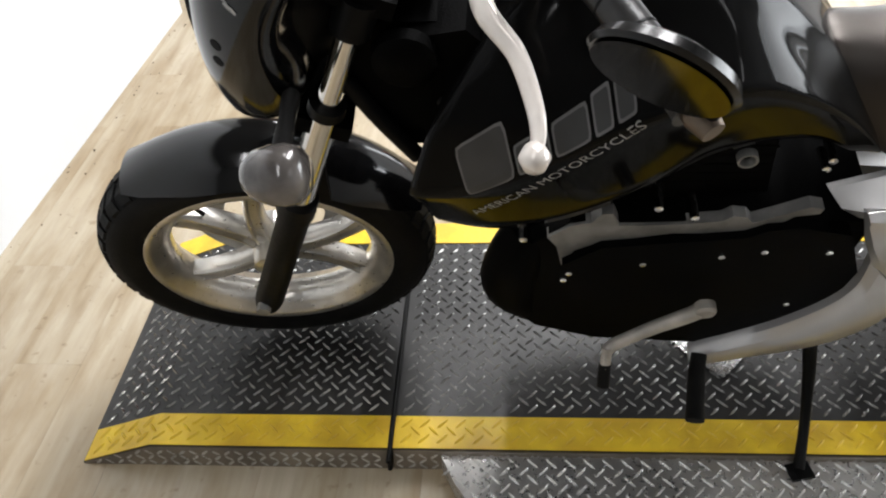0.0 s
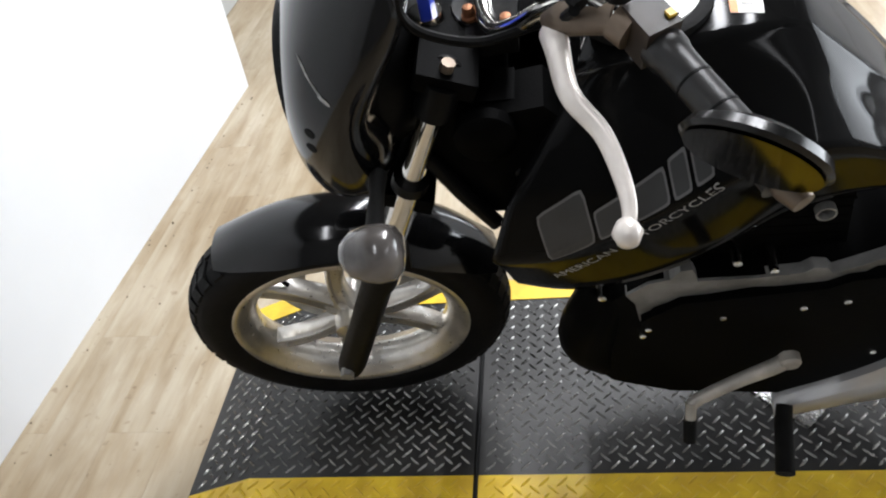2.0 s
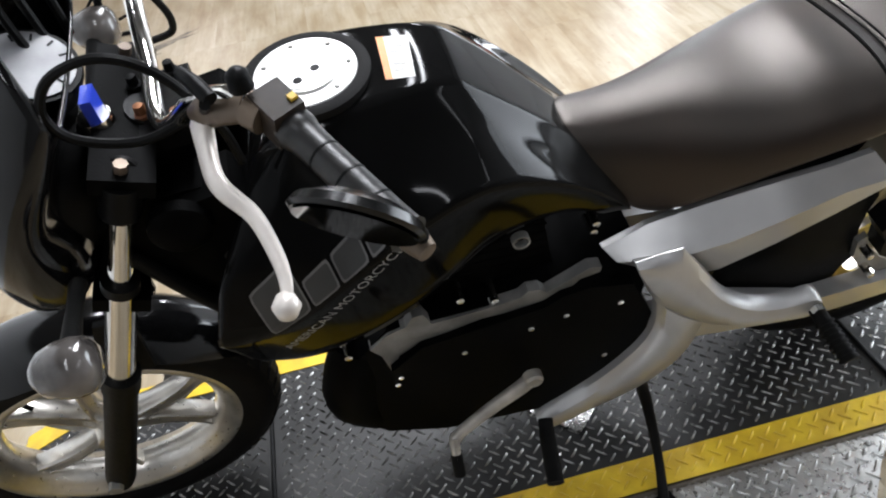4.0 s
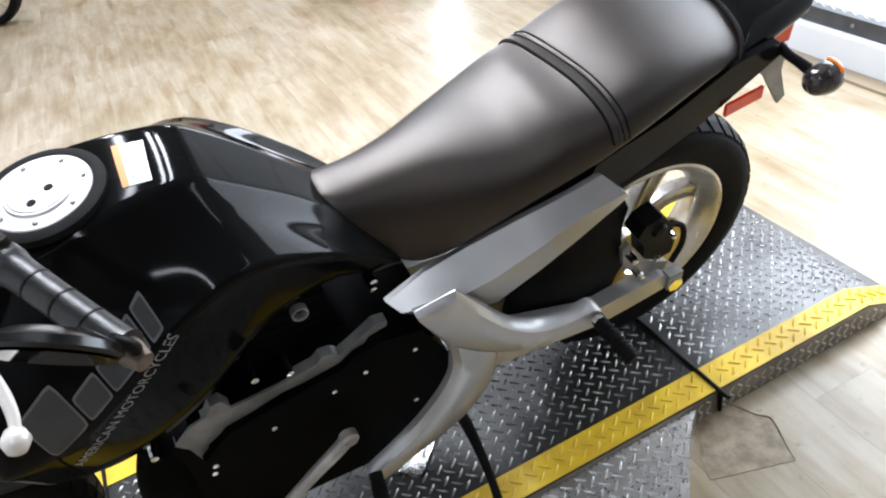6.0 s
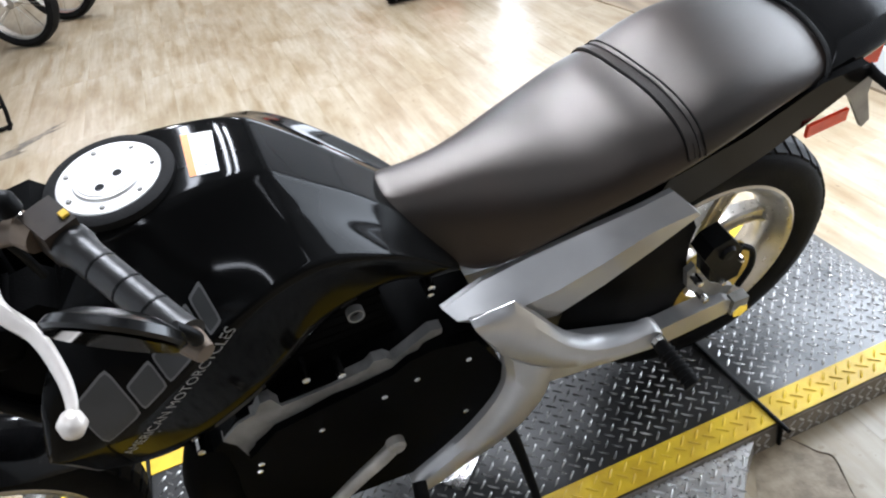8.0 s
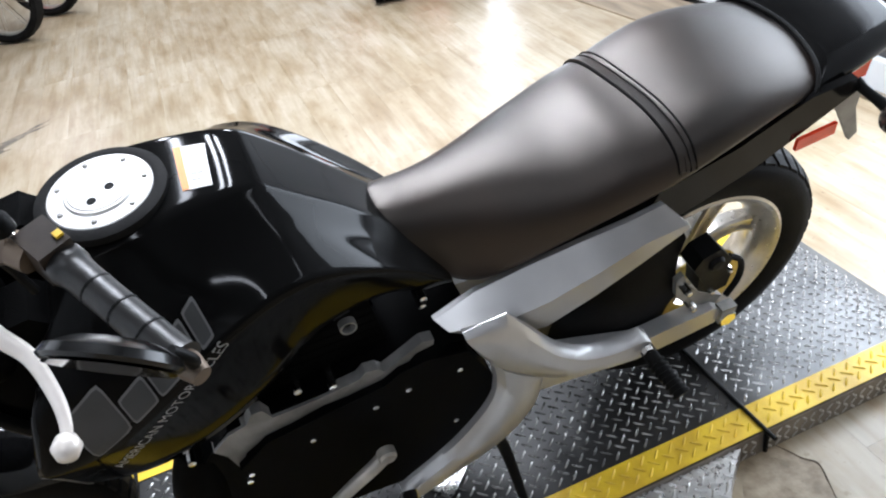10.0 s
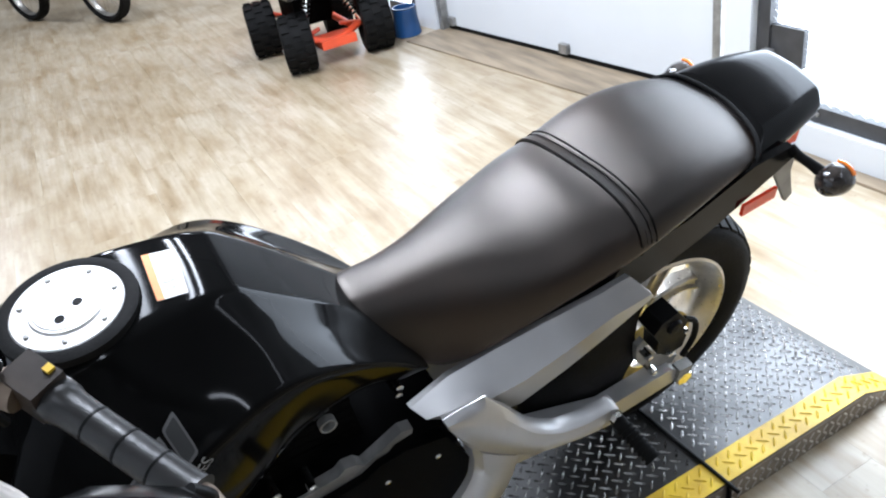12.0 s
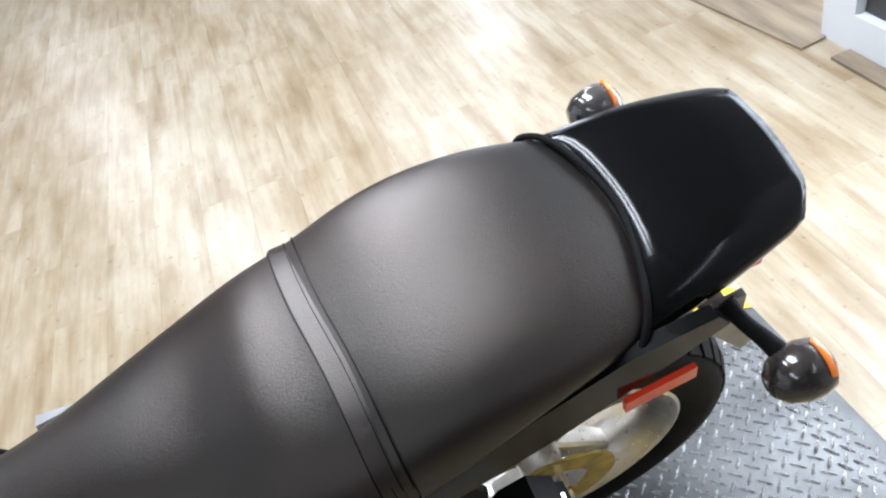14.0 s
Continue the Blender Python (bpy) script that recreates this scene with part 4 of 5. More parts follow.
# filler cap
cap = part("filler_cap", mesh(lathe([(0.001, 0.006), (0.040, 0.006), (0.042, 0.003), (0.0605, 0.003), (0.064, 0.0), (0.064, -0.012), (0.001, -0.012)], axis="z", sides=48)), CAPM, bike, "brushed round steel filler cap with key slot")
cap.matrix_basis = pose(0.484, -0.006, 0.958, 0, -1, 0)
part("cap_surround", mesh(lathe([(0.062, 0.002), (0.068, 0.003), (0.077, 0.0), (0.077, -0.010), (0.062, -0.010)], axis="z", sides=48, closed_profile=True)), RUBBER, cap, "black rubber cap ring")
for k in range(7):
    a = 2 * math.pi * k / 7
    part("cap_screw", mesh(lathe([(0.001, 0.0055), (0.0030, 0.0052), (0.0034, 0.002), (0.001, 0.002)], (0.052 * math.cos(a), 0.052 * math.sin(a), 0), axis="z", sides=10)), CAST, cap)
part("cap_face", mesh(lathe([(0.001, 0.0072), (0.036, 0.0072), (0.038, 0.0055), (0.001, 0.0055)], axis="z", sides=40)), CAPM, cap, "raised lock face")
for kx, ky in ((-0.010, -0.020), (0.012, -0.004)):
    part("key_slot", mesh(lathe([(0.001, 0.0080), (0.0055, 0.0080), (0.0060, 0.0068), (0.001, 0.0068)], (kx, ky, 0), axis="z", sides=14)), SATIN, cap, "dark lock opening")

def laid(points, nx, ny, mat, parent, name, label="", lift=0.0007):
    """A printed patch laid on the tank top, between four corners (x, y)."""
    (ax, ay), (bx, by), (cx, cy), (dx_, dy_) = points
    verts = []
    for i in range(nx + 1):
        for j in range(ny + 1):
            u, v = i / nx, j / ny
            verts.append(((ax * (1 - u) + bx * u) * (1 - v) + (dx_ * (1 - u) + cx * u) * v, (ay * (1 - u) + by * u) * (1 - v) + (dy_ * (1 - u) + cy * u) * v, 1.05))
    faces = [(i * (ny + 1) + j, (i + 1) * (ny + 1) + j, (i + 1) * (ny + 1) + j + 1, i * (ny + 1) + j + 1) for i in range(nx) for j in range(ny)]
    ob = part(name, mesh((verts, faces)), mat, parent, label, 0)
    sw = ob.modifiers.new("lay", "SHRINKWRAP")
    sw.target, sw.wrap_method, sw.offset = tank, "PROJECT", lift
    sw.use_project_x = sw.use_project_y = False
    sw.use_project_z, sw.use_positive_direction, sw.use_negative_direction = True, False, True
    return ob


LAB = [(0.574, 0.037), (0.612, 0.030), (0.606, -0.047), (0.572, -0.044)]
def lab(u, v):
    (ax, ay), (bx, by), (cx, cy), (ex, ey) = LAB
    return ((ax * (1 - u) + bx * u) * (1 - v) + (ex * (1 - u) + cx * u) * v, (ay * (1 - u) + by * u) * (1 - v) + (ey * (1 - u) + cy * u) * v)


sticker = laid(LAB, 6, 8, PAPER, tank, "warning_label", "white paper warning label with an orange band")
laid([lab(0, 0), lab(0.24, 0), lab(0.24, 1), lab(0, 1)], 2, 8, ORANGEINK, sticker, "orange_band", lift=0.0012)
for k in range(6):
    v = 0.1 + 0.14 * k
    laid([lab(0.36, v), lab(0.90 - 0.1 * (k % 3), v), lab(0.90 - 0.1 * (k % 3), v + 0.05), lab(0.36, v + 0.05)], 2, 1, CAST, sticker, "print_bar", lift=0.0012)

# ---- seat
SEAT = [
    [(0.785, 0, 0.800), (0.785, -0.022, 0.800), (0.788, -0.042, 0.794), (0.795, -0.062, 0.774), (0.805, -0.040, 0.752)],
    [(0.840, 0, 0.792), (0.840, -0.030, 0.790), (0.840, -0.062, 0.768), (0.845, -0.084, 0.705), (0.850, -0.060, 0.690)],
    [(0.920, 0, 0.796), (0.918, -0.038, 0.793), (0.912, -0.088, 0.752), (0.900, -0.104, 0.643), (0.910, -0.074, 0.636)],
    [(1.010, 0, 0.808), (1.010, -0.052, 0.804), (1.010, -0.118, 0.768), (1.000, -0.130, 0.694), (1.005, -0.095, 0.684)],
    [(1.090, 0, 0.808), (1.090, -0.064, 0.805), (1.092, -0.136, 0.780), (1.095, -0.146, 0.735), (1.098, -0.105, 0.720)],
    [(1.138, 0, 0.834), (1.140, -0.072, 0.828), (1.150, -0.138, 0.802), (1.160, -0.152, 0.752), (1.160, -0.106, 0.738)],
    [(1.190, 0, 0.829), (1.192, -0.076, 0.825), (1.200, -0.141, 0.806), (1.212, -0.153, 0.766), (1.212, -0.105, 0.752)],
    [(1.270, 0, 0.849), (1.270, -0.080, 0.847), (1.272, -0.140, 0.832), (1.282, -0.150, 0.786), (1.282, -0.100, 0.772)],
    [(1.350, 0, 0.856), (1.348, -0.084, 0.853), (1.345, -0.136, 0.838), (1.348, -0.143, 0.804), (1.348, -0.095, 0.790)],
    [(1.440, 0, 0.850), (1.432, -0.084, 0.846), (1.420, -0.128, 0.832), (1.415, -0.132, 0.814), (1.415, -0.085, 0.800)],
    [(1.520, 0, 0.836), (1.503, -0.082, 0.832), (1.480, -0.116, 0.820), (1.466, -0.118, 0.806), (1.466, -0.080, 0.796)],
]


def askew(ring):
    """The tail end sits a little to the right of the front, its far edge a little high."""
    return [Vector((p[0], p[1] + 0.018 * (p[0] - 0.49), p[2] + (0.11 * p[1] * min(1, max(0, (p[0] - 1.2) / 0.1)) if p[1] > 0 else 0))) for p in ring]


sb = mesh(loft([askew(mirror_ring(h)) for h in SEAT]))
sc_layer = sb.edges.layers.float.new("crease_edge")
sb.verts.ensure_lookup_table()
SN = len(mirror_ring(SEAT[0]))
for j in range(SN):
    e = sb.edges.get((sb.verts[(len(SEAT) - 1) * SN + j], sb.verts[(len(SEAT) - 1) * SN + (j + 1) % SN]))
    if e:
        e[sc_layer] = 0.7
for r in range(len(SEAT) - 1):
    for j in (3, SN - 3):
        e = sb.edges.get((sb.verts[r * SN + j], sb.verts[(r + 1) * SN + j]))
        if e:
            e[sc_layer] = 0.75
seat = subsurf(part("seat", sb, VINYL, bike, "grey-black vinyl dual seat with a cross strap", 180), 3)

# seat strap: a flat band laid over the seat hump
def band(points, half, thick):
    rings = []
    for i, p in enumerate(points):
        p = Vector(p)
        q = Vector(points[min(i + 1, len(points) - 1)]) - Vector(points[max(i - 1, 0)])
        side = Vector((1, 0, 0))
        nrm = side.cross(q).normalized()
        if nrm.z < 0 and abs(nrm.z) > 0.2:
            nrm = -nrm
        rings.append([p - side * half - nrm * 0.004, p - side * half + nrm * thick, p + side * half + nrm * thick, p + side * half - nrm * 0.004])
    return loft(rings)


# the strap follows the padded seat: rays from a line inside it find the skin
seat_eval = seat.evaluated_get(bpy.context.evaluated_depsgraph_get())
seat_skin = BVHTree.FromPolygons([v.co.copy() for v in seat_eval.data.vertices], [tuple(p.vertices) for p in seat_eval.data.polygons])


def strap_path(off):
    line = []
    for k in range(33):
        a = radians(188 - 196 * k / 32)
        x = 1.2305 - 0.033 * k / 32 + off
        hit = seat_skin.ray_cast(Vector((x, 0.013, 0.772)), Vector((0, math.cos(a), math.sin(a))))[0]
        line.append(hit if hit is not None else Vector((x, 0.013 + 0.15 * math.cos(a), 0.772 + 0.05 * math.sin(a))))
    return line


strap = part("seat_strap", bevelled(mesh(band(strap_path(0), 0.0135, 0.0016)), 0.0008), VINYL, bike, "stitched vinyl strap across the seat", 50)
for off, half in ((-0.0135, 0.0018), (-0.0040, 0.0005), (0.0035, 0.0005), (0.0130, 0.0009)):
    part("stitch_line", mesh(band(strap_path(off), half, 0.0022)), SATIN, strap, smooth=0)

# tail cowl
TAIL = [
    [(1.500, 0, 0.834), (1.484, -0.083, 0.830), (1.463, -0.120, 0.814), (1.448, -0.121, 0.790), (1.448, -0.095, 0.780)],
    [(1.508, 0, 0.844), (1.492, -0.084, 0.840), (1.472, -0.119, 0.822), (1.456, -0.119, 0.794), (1.456, -0.092, 0.782)],
    [(1.570, 0, 0.854), (1.560, -0.082, 0.850), (1.545, -0.114, 0.830), (1.530, -0.112, 0.798), (1.530, -0.085, 0.788)],
    [(1.630, 0, 0.856), (1.620, -0.072, 0.851), (1.605, -0.100, 0.832), (1.592, -0.098, 0.803), (1.592, -0.075, 0.795)],
    [(1.668, 0, 0.854), (1.662, -0.062, 0.849), (1.648, -0.090, 0.826), (1.640, -0.084, 0.806), (1.640, -0.060, 0.798)],
]
tl = mesh(loft([askew(mirror_ring(h)) for h in TAIL]))
lay = tl.edges.layers.float.new("crease_edge")
tl.verts.ensure_lookup_table()
TN = len(mirror_ring(TAIL[0]))
for j in range(TN):
    for r in (0, 1, 4):
        e = tl.edges.get((tl.verts[r * TN + j], tl.verts[r * TN + (j + 1) % TN]))
        if e:
            e[lay] = (0.7, 0.6, 0, 0, 0.92)[r]
for r in range(4):
    for j in (1, TN - 1):
        e = tl.edges.get((tl.verts[r * TN + j], tl.verts[(r + 1) * TN + j]))
        if e:
            e[lay] = 0.3
subsurf(part("tail_cowl", tl, TAILP, bike, "glossy black tail cowl", 180), 2)

GASKET = [(1.452, -0.123, 0.800), (1.466, -0.121, 0.819), (1.486, -0.084, 0.838), (1.504, 0, 0.843)]
part("seat_gasket", mesh(tube(askew([Vector(p) for p in GASKET] + [Vector((x, -y, z)) for x, y, z in GASKET[-2::-1]]), 0.0036, 10, 6)), RUBBER, bike, "black rubber seam between seat and tail")
# thin chrome tube stands in for the daylight highlight on the tail's rim
EDGE_TAIL = askew([Vector(p) for p in ((1.640, -0.082, 0.820), (1.647, -0.074, 0.832), (1.656, -0.050, 0.8450), (1.660, 0, 0.8500), (1.656, 0.050, 0.8450), (1.647, 0.074, 0.832), (1.640, 0.082, 0.820))])
part("tail_edge_glint", mesh(tube(EDGE_TAIL, 0.0032, 8, 5)), CHROME, bike, "daylight highlight along the tail's rear edge")

def rounded(outline, steps=4):
    """A closed outline with its corners eased."""
    n = len(outline)
    wrapped = spline([outline[-1]] + list(outline) + [outline[0], outline[1]], steps)
    return [tuple(p) for p in wrapped[steps:steps * (n + 1)]]


def blade(name, straight, bent, s, label, set_in=0.0):
    """A cast arm between an upper and a lower edge, crowned on its outer face."""
    pairs = [np.array((*a, *b), float) for a, b in straight[:-1]] + spline([(*a, *b) for a, b in bent], 4)
    rings = []
    for k, p in enumerate(pairs):
        a, b = Vector((p[0], p[1])), Vector((p[2], p[3]))
        inner = 0.150 + 0.014 * max(0.0, min(1.0, 1.6 - k / 4)) * bool(straight)
        rings.append([(q.x, (y + set_in) * s, q.y) for q, y in ((a, inner), (a, 0.166), (a.lerp(b, 0.14), 0.178), (a.lerp(b, 0.45), 0.182), (a.lerp(b, 0.86), 0.178), (b, 0.168), (b, 0.150))])
    return part(name, mesh(loft(rings)), SILVER, bike, label, 38)


# subframe rails and silver plates
for s in (-1, 1):
    part("subframe_rail", bevelled(mesh(slab([(1.190, 0.700), (1.205, 0.728), (1.335, 0.763), (1.385, 0.786), (1.450, 0.815), (1.530, 0.823), (1.545, 0.800), (1.440, 0.738), (1.380, 0.706), (1.320, 0.682), (1.247, 0.655)], 0.100 * s, 0.1145 * s)), 0.005), TAILP, bike, "black subframe rail under the seat")
    top = [(0.836, -0.100, 0.609), (0.907, -0.092, 0.629), (0.980, -0.110, 0.667), (1.060, -0.125, 0.696), (1.139, -0.140, 0.723), (1.189, -0.148, 0.743)]
    mid = [(0.850, -0.125, 0.600), (0.930, -0.145, 0.602), (1.000, -0.160, 0.632), (1.070, -0.168, 0.666), (1.150, -0.170, 0.698), (1.224, -0.166, 0.700)]
    low = [(0.862, -0.118, 0.590), (0.950, -0.128, 0.530), (1.012, -0.138, 0.535), (1.090, -0.148, 0.583), (1.160, -0.156, 0.632), (1.234, -0.163, 0.686)]
    rings = [[(q[0], -q[1] * s, q[2]) for q in ((a[0], a[1] + 0.012, a[2] - 0.004), a, b, c, (c[0], c[1] + 0.012, c[2] + 0.002))] for a, b, c in zip(top, mid, low)]
    part("frame_plate", bevelled(mesh(loft(rings)), 0.0025, 2, 20), SILVER, bike, "silver painted frame side plate with a ridge", 30)
    blade("peg_bracket", [((0.857, 0.647), (0.859, 0.636)), ((0.893, 0.652), (0.882, 0.575)), ((0.926, 0.655), (0.905, 0.528))],
          [((0.926, 0.655), (0.905, 0.528)), ((0.965, 0.592), (0.940, 0.486)), ((1.008, 0.522), (0.993, 0.438)), ((1.042, 0.484), (1.036, 0.415)), ((1.080, 0.457), (1.076, 0.402)), ((1.130, 0.444), (1.126, 0.388)), ((1.178, 0.446), (1.180, 0.380)), ((1.196, 0.430), (1.197, 0.395))],
          s, "silver passenger peg bracket with a raised corner")
    blade("rearset_bracket", [], [((0.905, 0.530), (0.995, 0.440)), ((0.910, 0.462), (0.982, 0.360)), ((0.892, 0.402), (0.945, 0.302)), ((0.842, 0.336), (0.890, 0.262)), ((0.785, 0.287), (0.812, 0.230)), ((0.738, 0.254), (0.748, 0.200)), ((0.718, 0.236), (0.724, 0.202))],
          s, "silver rider footrest bracket", -0.004)
    peg = part("passenger_peg", mesh(tube([(1.186, 0.173 * s, 0.416), (1.191, 0.200 * s, 0.404), (1.204, 0.270 * s, 0.386)], [0.013, 0.0135, 0.0140], 12, 4)), RUBBER, bike, "ribbed rubber passenger peg")
    for k in range(8):
        part("peg_rib", mesh(tube([(1.1915 + 0.0016 * k, (0.203 + 0.0088 * k) * s, 0.4032 - 0.0023 * k), (1.1923 + 0.0016 * k, (0.2075 + 0.0088 * k) * s, 0.4020 - 0.0023 * k)], 0.0168, 12, 2)), RUBBER, peg)
    part("rider_peg", mesh(tube([(0.728, 0.180 * s, 0.264), (0.722, 0.213 * s, 0.254), (0.712, 0.289 * s, 0.246)], [0.013, 0.014, 0.015], 12, 4)), RUBBER, bike, "black rubber rider peg")
    part("peg_bolt", mesh(lathe([(0.001, -0.006), (0.011, -0.005), (0.012, 0.004), (0.001, 0.005)], (1.183, 0.188 * s, 0.422), sides=6)), CHROME, bike)

part("seat_base", bevelled(mesh(slab([(0.81, 0.735), (0.855, 0.665), (0.92, 0.640), (1.20, 0.690), (1.44, 0.762), (1.47, 0.786), (1.30, 0.765), (1.10, 0.715), (0.92, 0.700)], -0.070, 0.080)), 0.01), SATIN, bike, "black plastic seat base")

# engine
cover = [(0.493, 0.492), (0.545, 0.538), (0.640, 0.552), (0.734, 0.565), (0.760, 0.582), (0.802, 0.588), (0.870, 0.570), (0.909, 0.477), (0.900, 0.377), (0.850, 0.283), (0.760, 0.238), (0.640, 0.258), (0.560, 0.322), (0.500, 0.417)]
eng = part("engine_cover", bevelled(mesh(slab(cover, -0.149, 0.141)), 0.014, 3), CRINKLE, bike, "black engine side cover")
part("crankcase", bevelled(mesh(slab([(0.420, 0.321), (0.460, 0.266), (0.560, 0.221), (0.800, 0.201), (0.880, 0.271), (0.900, 0.580), (0.500, 0.580), (0.450, 0.521), (0.412, 0.401)], -0.131, 0.131)), 0.02, 3), CRINKLE, bike, "black engine crankcase")
part("cylinder", bevelled(mesh(slab([(0.520, 0.580), (0.760, 0.600), (0.740, 0.749), (0.540, 0.719)], -0.097, 0.097)), 0.02), CRINKLE, bike, "finned black cylinder")
for k in range(6):
    part("cooling_fin", bevelled(mesh(box(0.53, 0.75, -0.098, 0.098, 0.62 + 0.018 * k, 0.624 + 0.018 * k)), 0.002), CRINKLE, bike)
strip = [(0.470, 0.545), (0.500, 0.574), (0.528, 0.582), (0.540, 0.602), (0.556, 0.604), (0.566, 0.576), (0.640, 0.578), (0.700, 0.586), (0.712, 0.598), (0.730, 0.595), (0.740, 0.582), (0.765, 0.596), (0.804, 0.619), (0.822, 0.614), (0.820, 0.603), (0.790, 0.597), (0.755, 0.557), (0.640, 0.557), (0.544, 0.534), (0.510, 0.512), (0.493, 0.472), (0.484, 0.522)]
part("engine_casting", bevelled(mesh(slab(strip, -0.136, -0.118)), 0.004), ENGCAST, bike, "bare grey engine casting edge")
for bx, bz in ((0.504, 0.470), (0.497, 0.451), (0.607, 0.497), (0.712, 0.518), (0.767, 0.531), (0.853, 0.530), (0.838, 0.382)):
    part("cover_bolt", mesh(lathe([(0.001, -0.1515), (0.005, -0.151), (0.0058, -0.148), (0.0058, -0.135), (0.001, -0.135)], (bx, 0, bz), sides=8)), CHROME, eng)
part("front_cover", mesh(tube([(0.450, -0.096, 0.519), (0.428, -0.101, 0.439), (0.420, -0.096, 0.359), (0.452, -0.091, 0.285)], [0.036, 0.046, 0.049, 0.038], 16, 5)), CRINKLE, bike, "rounded black oil line cover")
for bx, bz in ((0.823, 0.643), (0.826, 0.660)):
    part("intake_bolt", mesh(lathe([(0.001, -0.096), (0.006, -0.095), (0.006, -0.06), (0.001, -0.06)], (bx, 0, bz), sides=8)), CHROME, bike)
for bx, bz in ((0.612, 0.618), (0.662, 0.596), (0.437, 0.543)):
    part("casting_bolt", mesh(lathe([(0.001, -0.140), (0.006, -0.139), (0.007, -0.135), (0.007, -0.100), (0.001, -0.100)], (bx, 0, bz), sides=8)), CHROME, bike)
part("hose_ring", mesh(lathe([(0.0100, -0.127), (0.0125, -0.127), (0.0125, -0.115), (0.0100, -0.115)], (0.706, 0, 0.701), sides=20, closed_profile=True)), CAST, bike, "bright hose ring")
# gear shift lever
shift = part("gear_lever", mesh(tube([(0.708, -0.173, 0.419), (0.690, -0.183, 0.412), (0.630, -0.204, 0.404), (0.575, -0.229, 0.401), (0.560, -0.239, 0.396)], [0.012, 0.0125, 0.011, 0.010, 0.010], 12, 5, 0.8), tube([(0.561, -0.237, 0.402), (0.559, -0.258, 0.379)], 0.008, 10, 2)), BARE, bike, "pale cast alloy gear lever", 60)
part("lever_eye", mesh(lathe([(0.005, -0.190), (0.012, -0.190), (0.0155, -0.186), (0.0155, -0.172), (0.005, -0.168)], (0.706, 0, 0.421), sides=24)), BARE, shift, "round splined lever eye")
part("toe_rubber", mesh(tube([(0.559, -0.253, 0.383), (0.558, -0.277, 0.354)], 0.0095, 12, 2)), RUBBER, shift, "black toe rubber")
# kickstand down on the side plate
part("kickstand", mesh(tube([(0.90, -0.13, 0.29), (0.925, -0.150, 0.215), (0.930, -0.235, 0.120), (0.915, -0.312, 0.086)], [0.013, 0.012, 0.009, 0.010], 12, 5)), SATIN, bike, "black kickstand leg")
part("stand_foot", bevelled(mesh(moved(box(-0.018, 0.022, -0.018, 0.014, -0.007, 0.006), pose(0.914, -0.316, 0.083, -15, 0, 12))), 0.006, 3), SATIN, bike, "worn kickstand foot")
# swingarm, caliper, hugger
for s in (-1, 1):
    part("swingarm", bevelled(mesh(slab([(0.93, 0.42), (0.93, 0.33), (1.234, 0.284), (1.320, 0.292), (1.390, 0.301), (1.398, 0.335), (1.378, 0.351), (1.29, 0.345), (1.22, 0.338), (1.05, 0.41)], 0.092 * s, 0.125 * s)), 0.008), SILVER, bike, "silver box swingarm")
part("axle_block", bevelled(mesh(box(1.392, 1.425, -0.134, -0.112, 0.304, 0.346)), 0.005), CAST, bike, "cast chain adjuster block")
part("rear_axle", mesh(tube([(1.409, -0.130, 0.314), (1.409, 0.130, 0.314)], 0.011, 12, 2), tube([(1.409, -0.138, 0.314), (1.409, -0.118, 0.314)], 0.018, 6, 2)), CHROME, bike, "rear axle with nut")
calp = part("brake_caliper", bevelled(mesh(slab([(1.288, 0.548), (1.302, 0.572), (1.336, 0.582), (1.368, 0.540), (1.360, 0.512), (1.316, 0.500)], -0.128, -0.084),
            slab([(1.310, 0.512), (1.352, 0.525), (1.384, 0.490), (1.380, 0.452), (1.348, 0.446), (1.316, 0.470)], -0.122, -0.082)), 0.006, 2), SATIN, bike, "black rear brake caliper")
part("piston_housing", mesh(lathe([(0.001, -0.136), (0.012, -0.135), (0.016, -0.130), (0.018, -0.112), (0.001, -0.110)], (1.334, 0, 0.545), sides=24)), SATIN, calp)
part("caliper_bracket", bevelled(mesh(slab([(1.276, 0.500), (1.290, 0.512), (1.302, 0.478), (1.338, 0.436), (1.395, 0.396), (1.384, 0.376), (1.312, 0.412), (1.284, 0.452)], -0.106, -0.094)), 0.003), CAST, calp, "bare cast caliper bracket")
for bx, bz, br in ((1.344, 0.458, 0.007), (1.290, 0.484, 0.008), (1.312, 0.424, 0.008), (1.372, 0.505, 0.006)):
    part("caliper_bolt", mesh(lathe([(0.001, -0.132), (br - 0.002, -0.131), (br, -0.126), (br, -0.100), (0.001, -0.099)], (bx, 0, bz), sides=8)), CHROME, calp)
part("brake_hose", mesh(tube([(1.366, -0.120, 0.540), (1.392, -0.125, 0.520), (1.400, -0.125, 0.470), (1.380, -0.128, 0.430)], 0.006, 8, 5)), RUBBER, calp, "black brake hose")
calp.location = (0.012, 0, -0.040)
rings = []
for k in range(15):
    a = radians(112 + 84 * k / 14)
    r0, r1, drop = RR + 0.016, RR + 0.024, 0.10 + 0.14 * min(1, k / 4)
    rings.append([(RX + r * math.cos(a), y, RR + r * math.sin(a)) for r, y in ((r0 - drop, -0.080), (r0 - 0.02, -0.078), (r0, -0.066), (r0, 0.066), (r0 - 0.02, 0.078), (r0 - drop, 0.080), (r1 - drop - 0.006, 0.088), (r1 - 0.02, 0.086), (r1, 0.072), (r1, -0.072), (r1 - 0.02, -0.086), (r1 - drop - 0.006, -0.088))])
part("hugger", mesh(loft(rings)), SATIN, bike, "matt black rear hugger guard", 50)
